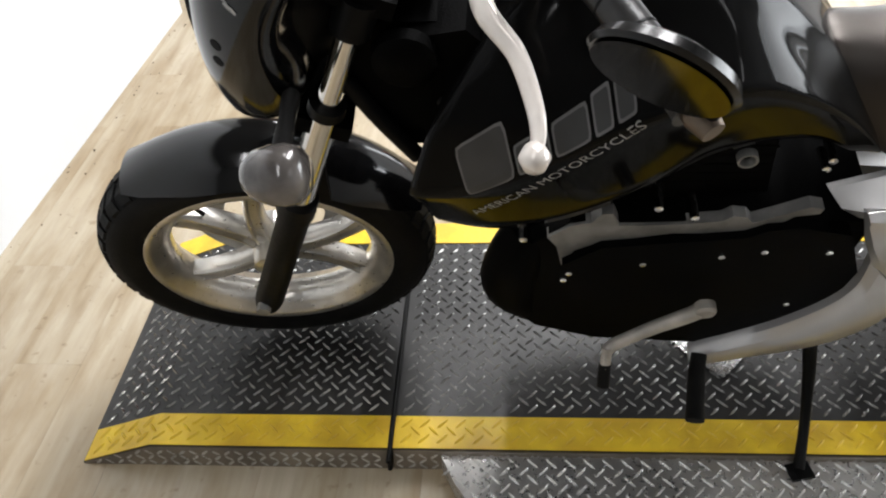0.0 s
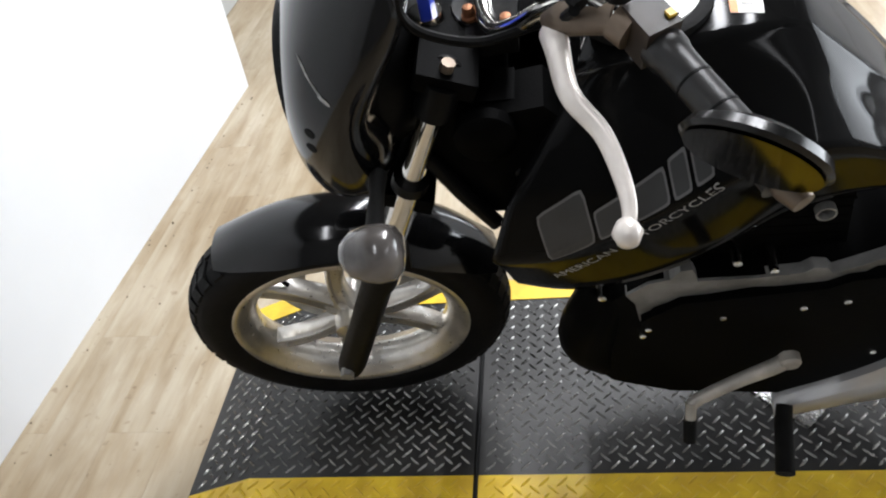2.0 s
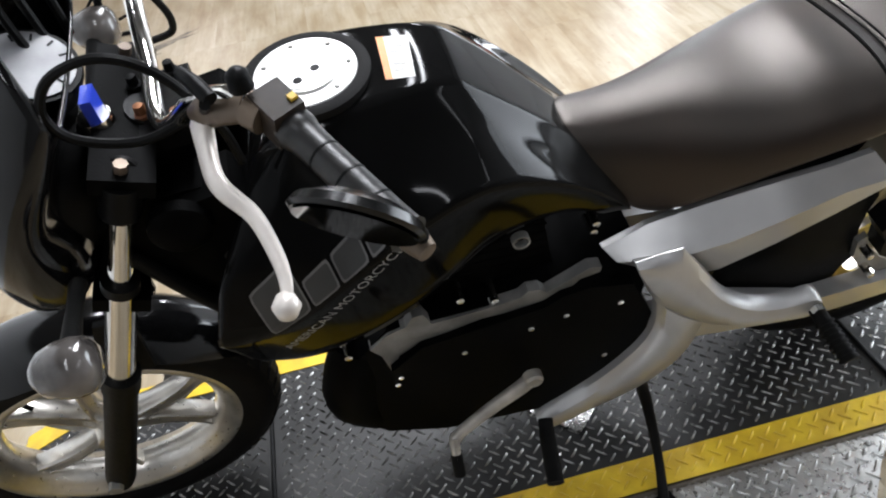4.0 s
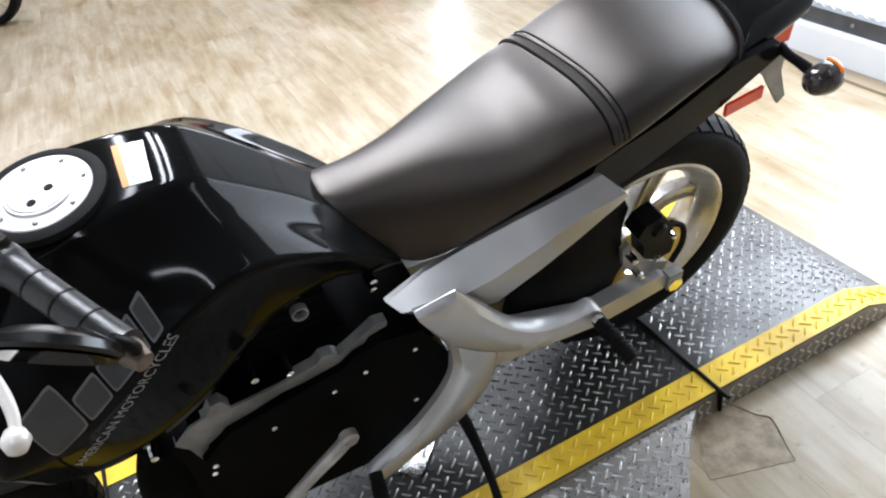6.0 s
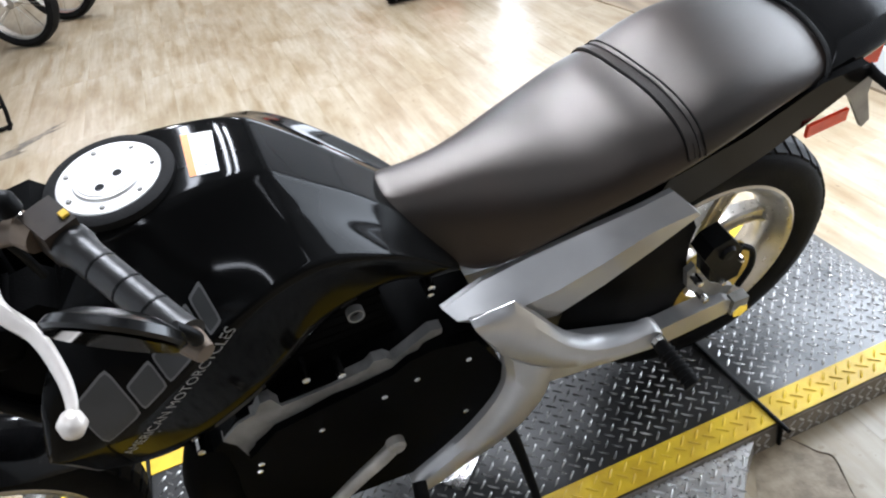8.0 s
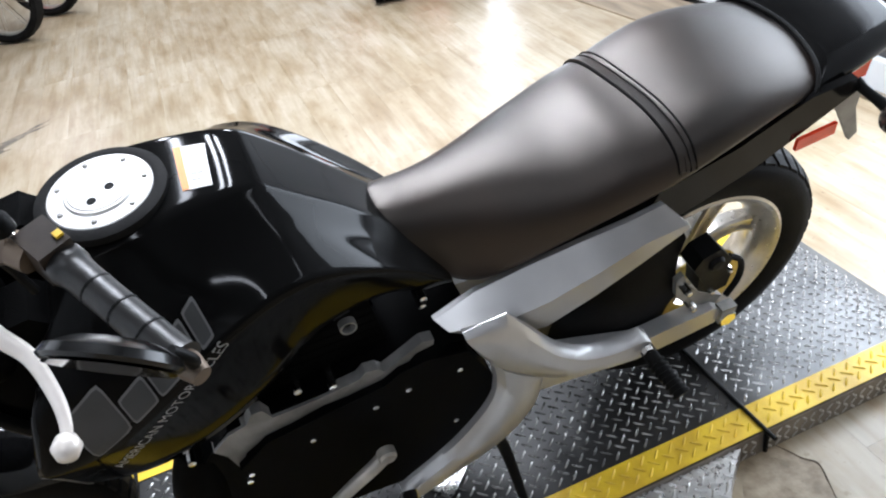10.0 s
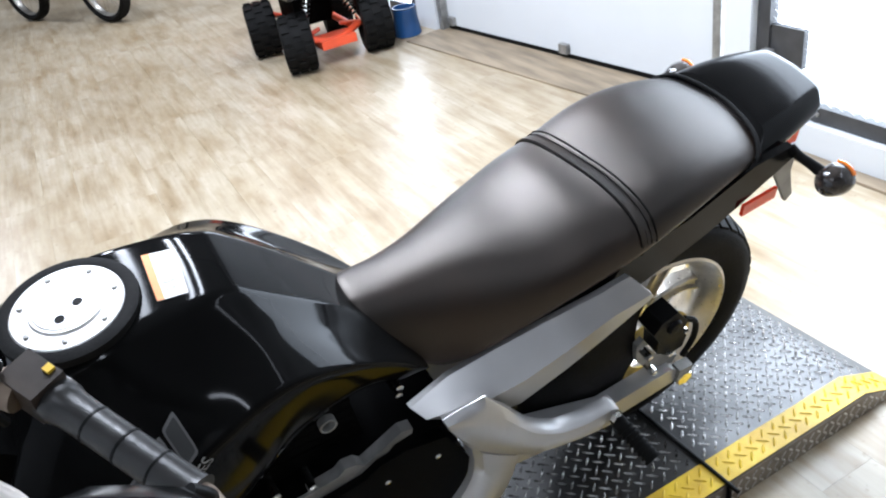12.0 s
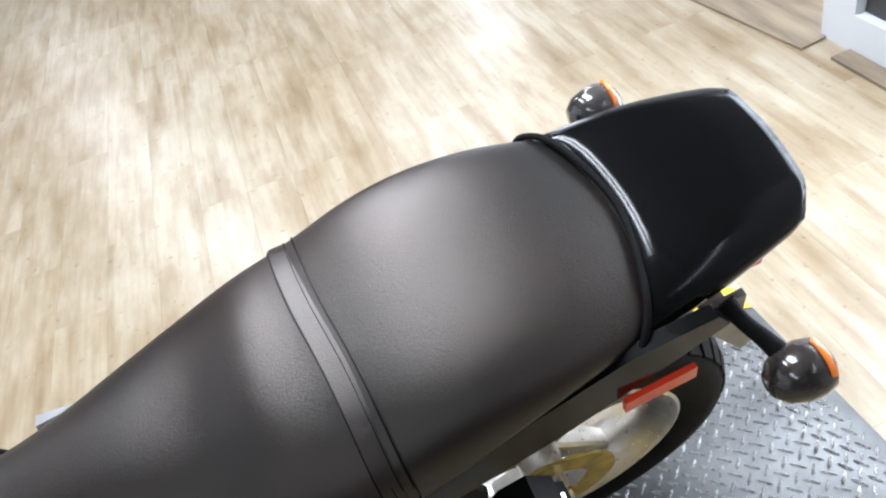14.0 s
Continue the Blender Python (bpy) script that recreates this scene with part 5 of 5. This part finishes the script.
# tail lamp, side reflector, rear signals
part("tail_lamp", bevelled(mesh(box(1.545, 1.625, -0.055, 0.055, 0.755, 0.815)), 0.008), REDLENS, bike, "red tail lamp")
part("side_reflector", bevelled(mesh(moved(box(-0.037, 0.038, -0.003, 0.003, -0.0115, 0.0115), pose(1.480, -0.1185, 0.733, 0, -4, 2))), 0.002), REDLENS, bike, "red side reflector")
part("plate_bracket", bevelled(mesh(slab([(1.500, 0.775), (1.580, 0.785), (1.585, 0.730), (1.612, 0.668), (1.600, 0.655), (1.548, 0.735)], -0.090, -0.082), slab([(1.500, 0.775), (1.580, 0.785), (1.585, 0.730), (1.612, 0.668), (1.600, 0.655), (1.548, 0.735)], 0.082, 0.090), box(1.55, 1.575, -0.086, 0.086, 0.745, 0.755)), 0.002), CAST, bike, "grey metal plate bracket")
for x, y, z in ((1.586, -0.167, 0.765), (1.574, 0.186, 0.772)):
    k = y / 0.172
    # paler lens colour on the right carries the light falling on that side
    sg = signal(x, y, z, [(x - 0.036, 0.085 * k, z + 0.034), (x - 0.028, 0.108 * k, z + 0.024), (x - 0.016, 0.130 * k, z + 0.014), (x - 0.006, 0.150 * k, z + 0.004)], lens=SMOKEDARK if y < 0 else SMOKE)
    sg.scale = (0.88, 0.88, 0.88)
    part("orange_strip", mesh(tube([(0.017, 0.031 * math.cos(radians(q)), 0.031 * math.sin(radians(q))) for q in (60, 80, 100, 120, 138)], 0.0034, 8, 3)), ORANGE, sg, "orange lens strip")

# ---------------------------------------------------------------- doors and far things
GD = pose(2.985, 1.35, 0, 0, 0, 6.5)


def on_wall(piece):
    return moved(piece, GD)


# sectional garage door, in the frame of the turned wall: y along the wall
gdoor = tagged(finish("door_1", bevelled(mesh(*[on_wall(box(0.0, 0.045, 0.02, 2.05, 0.03 + 0.55 * k, 0.57 + 0.55 * k)) for k in range(4)]), 0.006), WHITE, smooth=0), "white sectional garage door, closed", "garage door", kind="structure")
part("door_seal", mesh(on_wall(box(-0.004, 0.03, 0.02, 2.05, 0.004, 0.030))), RUBBER, gdoor, "black rubber bottom seal", 0)
for yy in (0.0, 2.07):
    part("door_track", bevelled(mesh(on_wall(box(-0.05, -0.005, yy - 0.02, yy + 0.02, 0.0, 2.3))), 0.004), CAST, gdoor, "galvanised door track", 0)
for k, yy in enumerate((0.98, 2.0)):
    part("door_bracket", bevelled(mesh(on_wall(box(-0.03, -0.004, yy - 0.03, yy + 0.03, 0.035, 0.085))), 0.003), CAST, gdoor, "small metal bracket", 0)
structure("trim", bevelled(mesh(on_wall(box(-0.06, 0.10, 2.10, 2.32, 0.0, 2.5))), 0.004), WHITE, "white painted door post", "door post")
structure("threshold", bevelled(mesh(moved(box(-0.30, 0.015, -0.18, 2.10, 0.0, 0.008), GD)), 0.003), PLYWOOD, "worn plywood strip before the garage door", "threshold")

# mesh screen door in its white frame
structure("trim", bevelled(mesh(box(2.80, 2.96, 1.045, 1.17, 0.0, 2.2), box(2.80, 2.96, -0.20, 1.045, 0.0, 0.115), box(2.80, 2.96, -0.20, 1.045, 2.1, 2.2), box(2.80, 2.96, -0.30, -0.20, 0.0, 2.2)), 0.004), WHITE, "white painted door frame", "door frame")
structure("threshold", bevelled(mesh(box(2.735, 2.797, -2.4, 1.045, 0.0, 0.010)), 0.003), PLYWOOD, "worn wooden strip at the foot of the door frame", "threshold")
sdoor = thing("door_2", "dark steel screen door with expanded metal mesh", "door", kind="structure")
part("door_frame", bevelled(mesh(box(2.83, 2.87, 0.985, 1.040, 0.118, 2.09), box(2.83, 2.87, -0.195, -0.14, 0.118, 2.09), box(2.83, 2.87, -0.14, 0.985, 0.118, 0.175), box(2.83, 2.87, -0.14, 0.985, 2.03, 2.09)), 0.003), DARKGREY, sdoor, "dark grey steel door frame", 0)
part("lock_plate", bevelled(mesh(box(2.838, 2.862, 0.84, 0.985, 0.29, 0.43)), 0.002), DARKGREY, sdoor, "dark lock plate", 0)
part("latch", bevelled(mesh(box(2.80, 2.83, 0.955, 0.995, 0.33, 0.345), box(2.80, 2.812, 0.945, 0.957, 0.27, 0.345)), 0.003), CAST, sdoor, "bright latch", 0)
for y in (0.75, 0.30):
    part("frame_screw", mesh(lathe([(0.001, -0.006), (0.007, -0.005), (0.008, 0.0), (0.001, 0.0)], (2.83, y, 0.147), axis="x", sides=10)), CAST, sdoor)
# expanded mesh strands
verts, faces = [], []
def strand(p, q, r=0.0007):
    d = (Vector(q) - Vector(p)).normalized()
    u = Vector((1, 0, 0))
    w = d.cross(u)
    k = len(verts)
    for e in (p, q):
        for a, b in ((1, 1), (1, -1), (-1, -1), (-1, 1)):
            verts.append(Vector(e) + (u * a + w * b) * r)
    faces.extend([(k, k + 1, k + 5, k + 4), (k + 1, k + 2, k + 6, k + 5), (k + 2, k + 3, k + 7, k + 6), (k + 3, k, k + 4, k + 7)])
for i in range(-30, 46):
    for sgn in (1, -1):
        y0 = -0.14 + 0.045 * i
        a, b = (y0, 0.175), (y0 + sgn * 0.9, 0.175 + 0.9 * 0.62)
        pts = [(y0 + sgn * 0.9 * k / 40, 0.175 + 0.9 * 0.62 * k / 40) for k in range(41)]
        pts = [p for p in pts if -0.14 <= p[0] <= 0.985]
        if len(pts) > 1:
            strand((2.85, *pts[0]), (2.85, *pts[-1]))
tagged(part("mesh_sheet", mesh((verts, faces)), SILVER, sdoor, "expanded metal mesh", 0), kind="stuff")
# bright daylight backdrop outside the screen door
glow = bpy.data.materials.new("daylight_outside")
glow.use_nodes = True
glow.node_tree.nodes["Principled BSDF"].inputs["Base Color"].default_value = (0.9, 0.92, 0.95, 1)
glow.node_tree.nodes["Principled BSDF"].inputs["Emission Color"].default_value = (0.93, 0.97, 1, 1)
glow.node_tree.nodes["Principled BSDF"].inputs["Emission Strength"].default_value = 3.5
pane_glow = glow.copy()
pane_glow.name = "daylight_in_glass_door"
pane_glow.node_tree.nodes["Principled BSDF"].inputs["Emission Strength"].default_value = 5.5
structure("backdrop", mesh(box(3.35, 3.36, -1.2, 2.3, -0.2, 2.6)), glow, "bright overcast daylight outside the door", "backdrop")
structure("pavement", mesh(box(3.0, 3.36, -1.2, 1.30, -0.2, 0.0)), CONCRETE, "pale concrete outside the screen door", "pavement")


# quad bike seen over the seat
def knobby(x, y, z, r, w, turn=0.0, parent=None):
    prof = [(r * 0.45, -0.8 * w), (r * 0.62, -w), (r * 0.90, -0.95 * w), (r * 0.96, -0.6 * w), (r * 0.96, 0.6 * w), (r * 0.90, 0.95 * w), (r * 0.62, w), (r * 0.45, 0.8 * w)]
    tyre = part("tyre", mesh(lathe(prof, sides=36, closed_profile=True)), RUBBER, parent, "knobby black tyre")
    tyre.matrix_basis = pose(x, y, z, 0, 0, turn)
    lugs = []
    for k in range(16):
        for yy, off in ((-0.62 * w, 0), (0.0, 0.5), (0.62 * w, 0)):
            a = 2 * math.pi * (k + off) / 16
            lugs.append(moved(box(-0.022, 0.022, yy - 0.24 * w, yy + 0.24 * w, r * 0.93, r * 1.0), Matrix.Rotation(a, 4, "Y")))
    tagged(part("tread_lug", mesh(*lugs), RUBBER, tyre, "", 0), kind="stuff")
    part("wheel_rim", mesh(lathe([(0.001, -0.5 * w), (r * 0.2, -0.55 * w), (r * 0.44, -0.75 * w), (r * 0.47, -0.6 * w), (r * 0.47, 0.6 * w), (r * 0.44, 0.75 * w), (r * 0.2, 0.55 * w), (0.001, 0.5 * w)], sides=24)), SATIN, tyre, "black steel rim")
    return tyre


quad = thing("quad_bike", "orange-red and black quad bike with knobby tyres", "quad bike", m=pose(2.02, 3.62, 0.0, 0, 0, 0))
for dx, dy, turn in ((-0.22, -0.15, 75), (0.27, -0.16, 78), (-0.27, 0.40, 78), (0.24, 0.42, 78)):
    knobby(dx, dy, 0.17, 0.17, 0.092, turn, quad)
part("frame", mesh(tube([(-0.16, -0.14, 0.17), (0.0, -0.18, 0.13), (0.20, -0.12, 0.18)], 0.022, 10, 5), tube([(-0.12, -0.10, 0.17), (-0.10, 0.3, 0.20), (-0.14, 0.62, 0.19)], 0.02, 10, 4), tube([(0.14, -0.08, 0.17), (0.12, 0.3, 0.20), (0.16, 0.62, 0.19)], 0.02, 10, 4)), ATVRED, quad, "orange-red tube frame")
part("skid_plate", bevelled(mesh(box(-0.10, 0.12, -0.22, -0.05, 0.10, 0.15)), 0.02), ATVRED, quad, "orange-red front skid plate")
for x in (-0.10, 0.12):
    part("a_arm", mesh(tube([(x * 0.6, -0.10, 0.20), (x * 2.2, -0.14, 0.17)], 0.013, 8, 2)), ATVRED, quad, "orange-red suspension arm")
    sh = part("shock_absorber", mesh(tube([(x * 0.8, -0.08, 0.42), (x * 1.7, -0.13, 0.19)], 0.016, 10, 2)), CHROME, quad, "coil spring shock absorber")
    for k in range(7):
        t = 0.15 + 0.1 * k
        p, q = Vector((x * 0.8, -0.08, 0.42)), Vector((x * 1.7, -0.13, 0.19))
        part("coil", mesh(tube([p.lerp(q, t), p.lerp(q, t + 0.035)], 0.028, 12, 2)), SATIN, sh)
part("engine_block", bevelled(mesh(box(-0.12, 0.12, 0.12, 0.42, 0.18, 0.42)), 0.03), CRINKLE, quad, "black engine")
part("front_body", bevelled(mesh(box(-0.26, 0.26, -0.30, 0.15, 0.44, 0.60)), 0.06, 3), GLOSS, quad, "black plastic front body")
part("quad_seat", bevelled(mesh(box(-0.12, 0.12, 0.15, 0.75, 0.55, 0.68)), 0.04, 3), VINYL, quad, "black seat")
part("rear_fender", bevelled(mesh(box(-0.38, 0.40, 0.45, 0.85, 0.42, 0.50)), 0.03, 3), ATVRED, quad, "orange-red rear fender")

# glazed door in the far corner, bright with daylight
gl = thing("window_1", "dark framed glazed door bright with daylight", "glass door", kind="structure", m=GD)
part("window_frame", bevelled(mesh(box(-0.03, 0.03, 2.36, 2.42, 0.03, 2.2), box(-0.03, 0.03, 3.26, 3.32, 0.03, 2.2), box(-0.03, 0.03, 2.42, 3.26, 2.14, 2.2), box(-0.03, 0.03, 2.42, 3.26, 0.03, 0.11)), 0.004), DARKGREY, gl, "dark grey door frame", 0)
part("pane", mesh(box(-0.004, 0.004, 2.42, 3.26, 0.11, 2.14)), pane_glow, gl, "pane bright with daylight", 0)

# blue bin by the post
binn = thing("waste_bin", "small blue plastic bin beside the wall post", "bin", m=pose(2.53, 3.54, 0))
part("body", mesh(lathe([(0.080, 0.0), (0.088, 0.006), (0.070, 0.17), (0.074, 0.176), (0.066, 0.176), (0.078, 0.012)], axis="z", sides=24)), BLUEPL, binn, "blue plastic bin body")


can = thing("steel_can", "pale grey round metal can beside the blue bin", "can", m=pose(2.40, 3.66, 0))
part("body", mesh(lathe([(0.001, 0.0), (0.085, 0.0), (0.088, 0.006), (0.088, 0.30), (0.084, 0.306), (0.084, 0.01), (0.001, 0.01)], axis="z", sides=28)), SILVER, can, "pale grey can body")
part("rim", mesh(lathe([(0.086, 0.298), (0.091, 0.300), (0.091, 0.308), (0.086, 0.308)], axis="z", sides=28, closed_profile=True)), CAST, can)


# dirt bikes standing far off: only wheels and low parts come into view
def far_bike(x, y, turn, body, label):
    b = thing("dirt_bike", label, "motorcycle", "parked bikes", m=pose(x, y, 0, 0, 0, turn))
    for cx, r in ((-0.55, 0.30), (0.60, 0.29)):
        t = part("wheel", mesh(lathe([(r - 0.055, -0.035), (r - 0.03, -0.05), (r - 0.008, -0.04), (r, 0), (r - 0.008, 0.04), (r - 0.03, 0.05), (r - 0.055, 0.035)], (cx, 0, r), sides=40, closed_profile=True)), RUBBER, b, "black knobby tyre")
        part("rim", mesh(lathe([(r - 0.065, -0.02), (r - 0.053, -0.03), (r - 0.053, 0.03), (r - 0.065, 0.02)], (cx, 0, r), sides=40, closed_profile=True)), ALLOY, t)
        part("hub", mesh(lathe([(0.001, -0.05), (0.035, -0.05), (0.035, 0.05), (0.001, 0.05)], (cx, 0, r), sides=16)), ALLOY, t)
        for k in range(16):
            a = 2 * math.pi * k / 16
            part("wire_spoke", mesh(tube([(cx + 0.03 * math.cos(a), 0.03 * (-1) ** k, r + 0.03 * math.sin(a)), (cx + (r - 0.06) * math.cos(a + 0.25 * (-1) ** k), 0, r + (r - 0.06) * math.sin(a + 0.25 * (-1) ** k))], 0.0022, 5, 2)), CHROME, t, smooth=0)
    part("fork", mesh(tube([(-0.55, -0.09, 0.30), (-0.36, -0.09, 0.95)], 0.022, 10, 2), tube([(-0.55, 0.09, 0.30), (-0.36, 0.09, 0.95)], 0.022, 10, 2)), LEVER, b, "fork legs")
    part("engine", bevelled(mesh(box(-0.18, 0.22, -0.12, 0.12, 0.28, 0.62)), 0.05), CAST, b, "engine block")
    part("body", bevelled(mesh(slab([(-0.35, 0.95), (-0.15, 1.0), (0.1, 0.86), (0.75, 0.92), (0.78, 0.85), (0.2, 0.70), (-0.2, 0.62)], -0.10, 0.10)), 0.03), body, b, "plastic body and seat")
    part("swingarm", mesh(tube([(0.15, -0.07, 0.35), (0.60, -0.09, 0.29)], 0.025, 10, 2), tube([(0.15, 0.07, 0.35), (0.60, 0.09, 0.29)], 0.025, 10, 2)), CAST, b, "swingarm")
    part("fender", mesh(tube([(-0.88, 0, 0.66), (-0.60, 0, 0.72), (-0.30, 0, 0.66)], [0.03, 0.06, 0.05], 12, 5, 0.4)), body, b, "front fender")
    return b


far_bike(-0.90, 5.08, 150, ATVRED, "parked off-road bike with wire wheels and red body")
far_bike(0.80, 6.82, 120, BLUEPL, "parked off-road bike with wire wheels and blue body")
far_bike(-0.66, 5.55, 150, YELLOW, "parked off-road bike with wire wheels and yellow body")

# black tubular stand on the floor beyond the bike
stand = thing("tube_stand", "black bent steel tube stand on the plank floor", "stand", m=pose(-0.43, 3.22, 0))
part("base_tube", mesh(tube([(-0.300, 0.0, 0.014), (-0.150, 0.0, 0.012), (0.000, 0.0, 0.016), (0.014, 0.004, 0.045), (0.024, 0.010, 0.115), (0.020, 0.030, 0.240), (-0.010, 0.050, 0.420), (-0.080, 0.060, 0.620)], 0.011, 12, 5)), SATIN, stand, "bent black base tube")
part("base_tube", mesh(tube([(-0.300, 0.0, 0.014), (-0.330, 0.10, 0.012), (-0.360, 0.34, 0.012)], 0.011, 12, 4)), SATIN, stand)
part("foot", mesh(lathe([(0.001, 0.0), (0.011, 0.0), (0.013, 0.006), (0.010, 0.014), (0.001, 0.016)], (0.002, -0.002, 0.0), axis="z", sides=14)), RUBBER, stand, "rubber foot")
for p, q in (((-0.175, 0.0, 0.016), (-0.155, 0.010, 0.420)), ((-0.330, 0.02, 0.016), (0.024, 0.014, 0.125)), ((-0.300, 0.02, 0.110), (-0.020, 0.045, 0.400))):
    part("brace", mesh(tube([p, q], 0.008, 10, 2)), SATIN, stand, "thin steel brace")

# grit swept against the white panel and on the planks
rng = random.Random(11)
grit = []
for k in range(80):
    y = rng.uniform(-1.4, 1.6)
    x = -0.872 + 0.033 * y + 0.004 + abs(rng.gauss(0, 0.05 if k < 50 else 0.22))
    s = rng.uniform(0.0009, 0.0026)
    grit.append(moved(box(-s, s, -s * rng.uniform(0.5, 1.2), s, 0, s * 0.8), pose(x, y, 0.0004, 0, 0, rng.uniform(0, 90))))
tagged(finish("floor_grit", mesh(*grit), CRUMB, smooth=0), "dark grit and crumbs along the panel foot", "grit", kind="stuff")

# worn patch beside the lift where the plank skin has torn off, with a curled lip
EDGE = [(1.471, -0.186), (1.491, -0.228), (1.500, -0.250), (1.516, -0.270), (1.514, -0.290), (1.505, -0.312), (1.498, -0.331), (1.489, -0.353), (1.482, -0.379)]
INNER = [(1.401, -0.178), (1.395, -0.194), (1.383, -0.209), (1.372, -0.224), (1.361, -0.241), (1.349, -0.258), (1.338, -0.275), (1.328, -0.296), (1.317, -0.326)]
worn = structure("floor_patch", mesh(loft([[(a[0], a[1], 0.0012), (b[0], b[1], 0.0012), (b[0], b[1], 0.0002), (a[0], a[1], 0.0002)] for a, b in zip(EDGE, INNER)])), PEEL, "torn and worn patch in the plank floor", "floor patch")
part("crack", mesh(tube([(x, y, 0.0012) for x, y in EDGE], [0.0006, 0.0016, 0.0022, 0.0026, 0.0018, 0.0024, 0.0014, 0.0012, 0.0005], 6, 4, 0.6)), CRUMB, worn, "dark open crack in the plank skin", 30)

# dark dirt smear on the planks behind the bike
smear = []
for k, (x, y, w, h, turn) in enumerate(((-0.36, 2.90, 0.16, 0.030, 35), (-0.27, 2.98, 0.12, 0.020, 20), (-0.22, 3.03, 0.09, 0.014, 40), (-0.40, 2.83, 0.08, 0.022, 10))):
    ring = [(w * math.cos(a) * (1 + 0.25 * math.sin(5 * a + k)), h * math.sin(a) * (1 + 0.3 * math.cos(3 * a + k)), 0) for a in (2 * math.pi * q / 20 for q in range(20))]
    smear.append(moved((ring, [tuple(range(20))]), pose(x, y, 0.0006 + 0.0002 * k, 0, 0, turn)))
structure("floor_stain", mesh(*smear), DIRT, "dark dirt smear on the plank floor", "stain")

# floor planks, each a thin board with a fine joint round it
PW, PL = 0.152, 0.914
plank_mesh = {}
def plank(length):
    key = round(length, 3)
    if key not in plank_mesh:
        bm = bevelled(mesh(box(-PW / 2 + 0.0002, PW / 2 - 0.0002, 0.0002, length - 0.0002, -0.0042, 0.0)), 0.0004, 1)
        me = bpy.data.meshes.new("plank")
        bm.to_mesh(me)
        bm.free()
        me.materials.append(FLOORM)
        plank_mesh[key] = me
    return plank_mesh[key]
rng = random.Random(5)
for i in range(-6, 22):
    x = 0.03 + i * PW
    if x > 3.0:
        break
    y = -1.2 - rng.choice((0.0, 0.305, 0.61))
    while y < 8.0:
        ob = new("plank", plank(PL))
        ob.parent = floor
        ob.location = (x, y, 0)
        y += PL
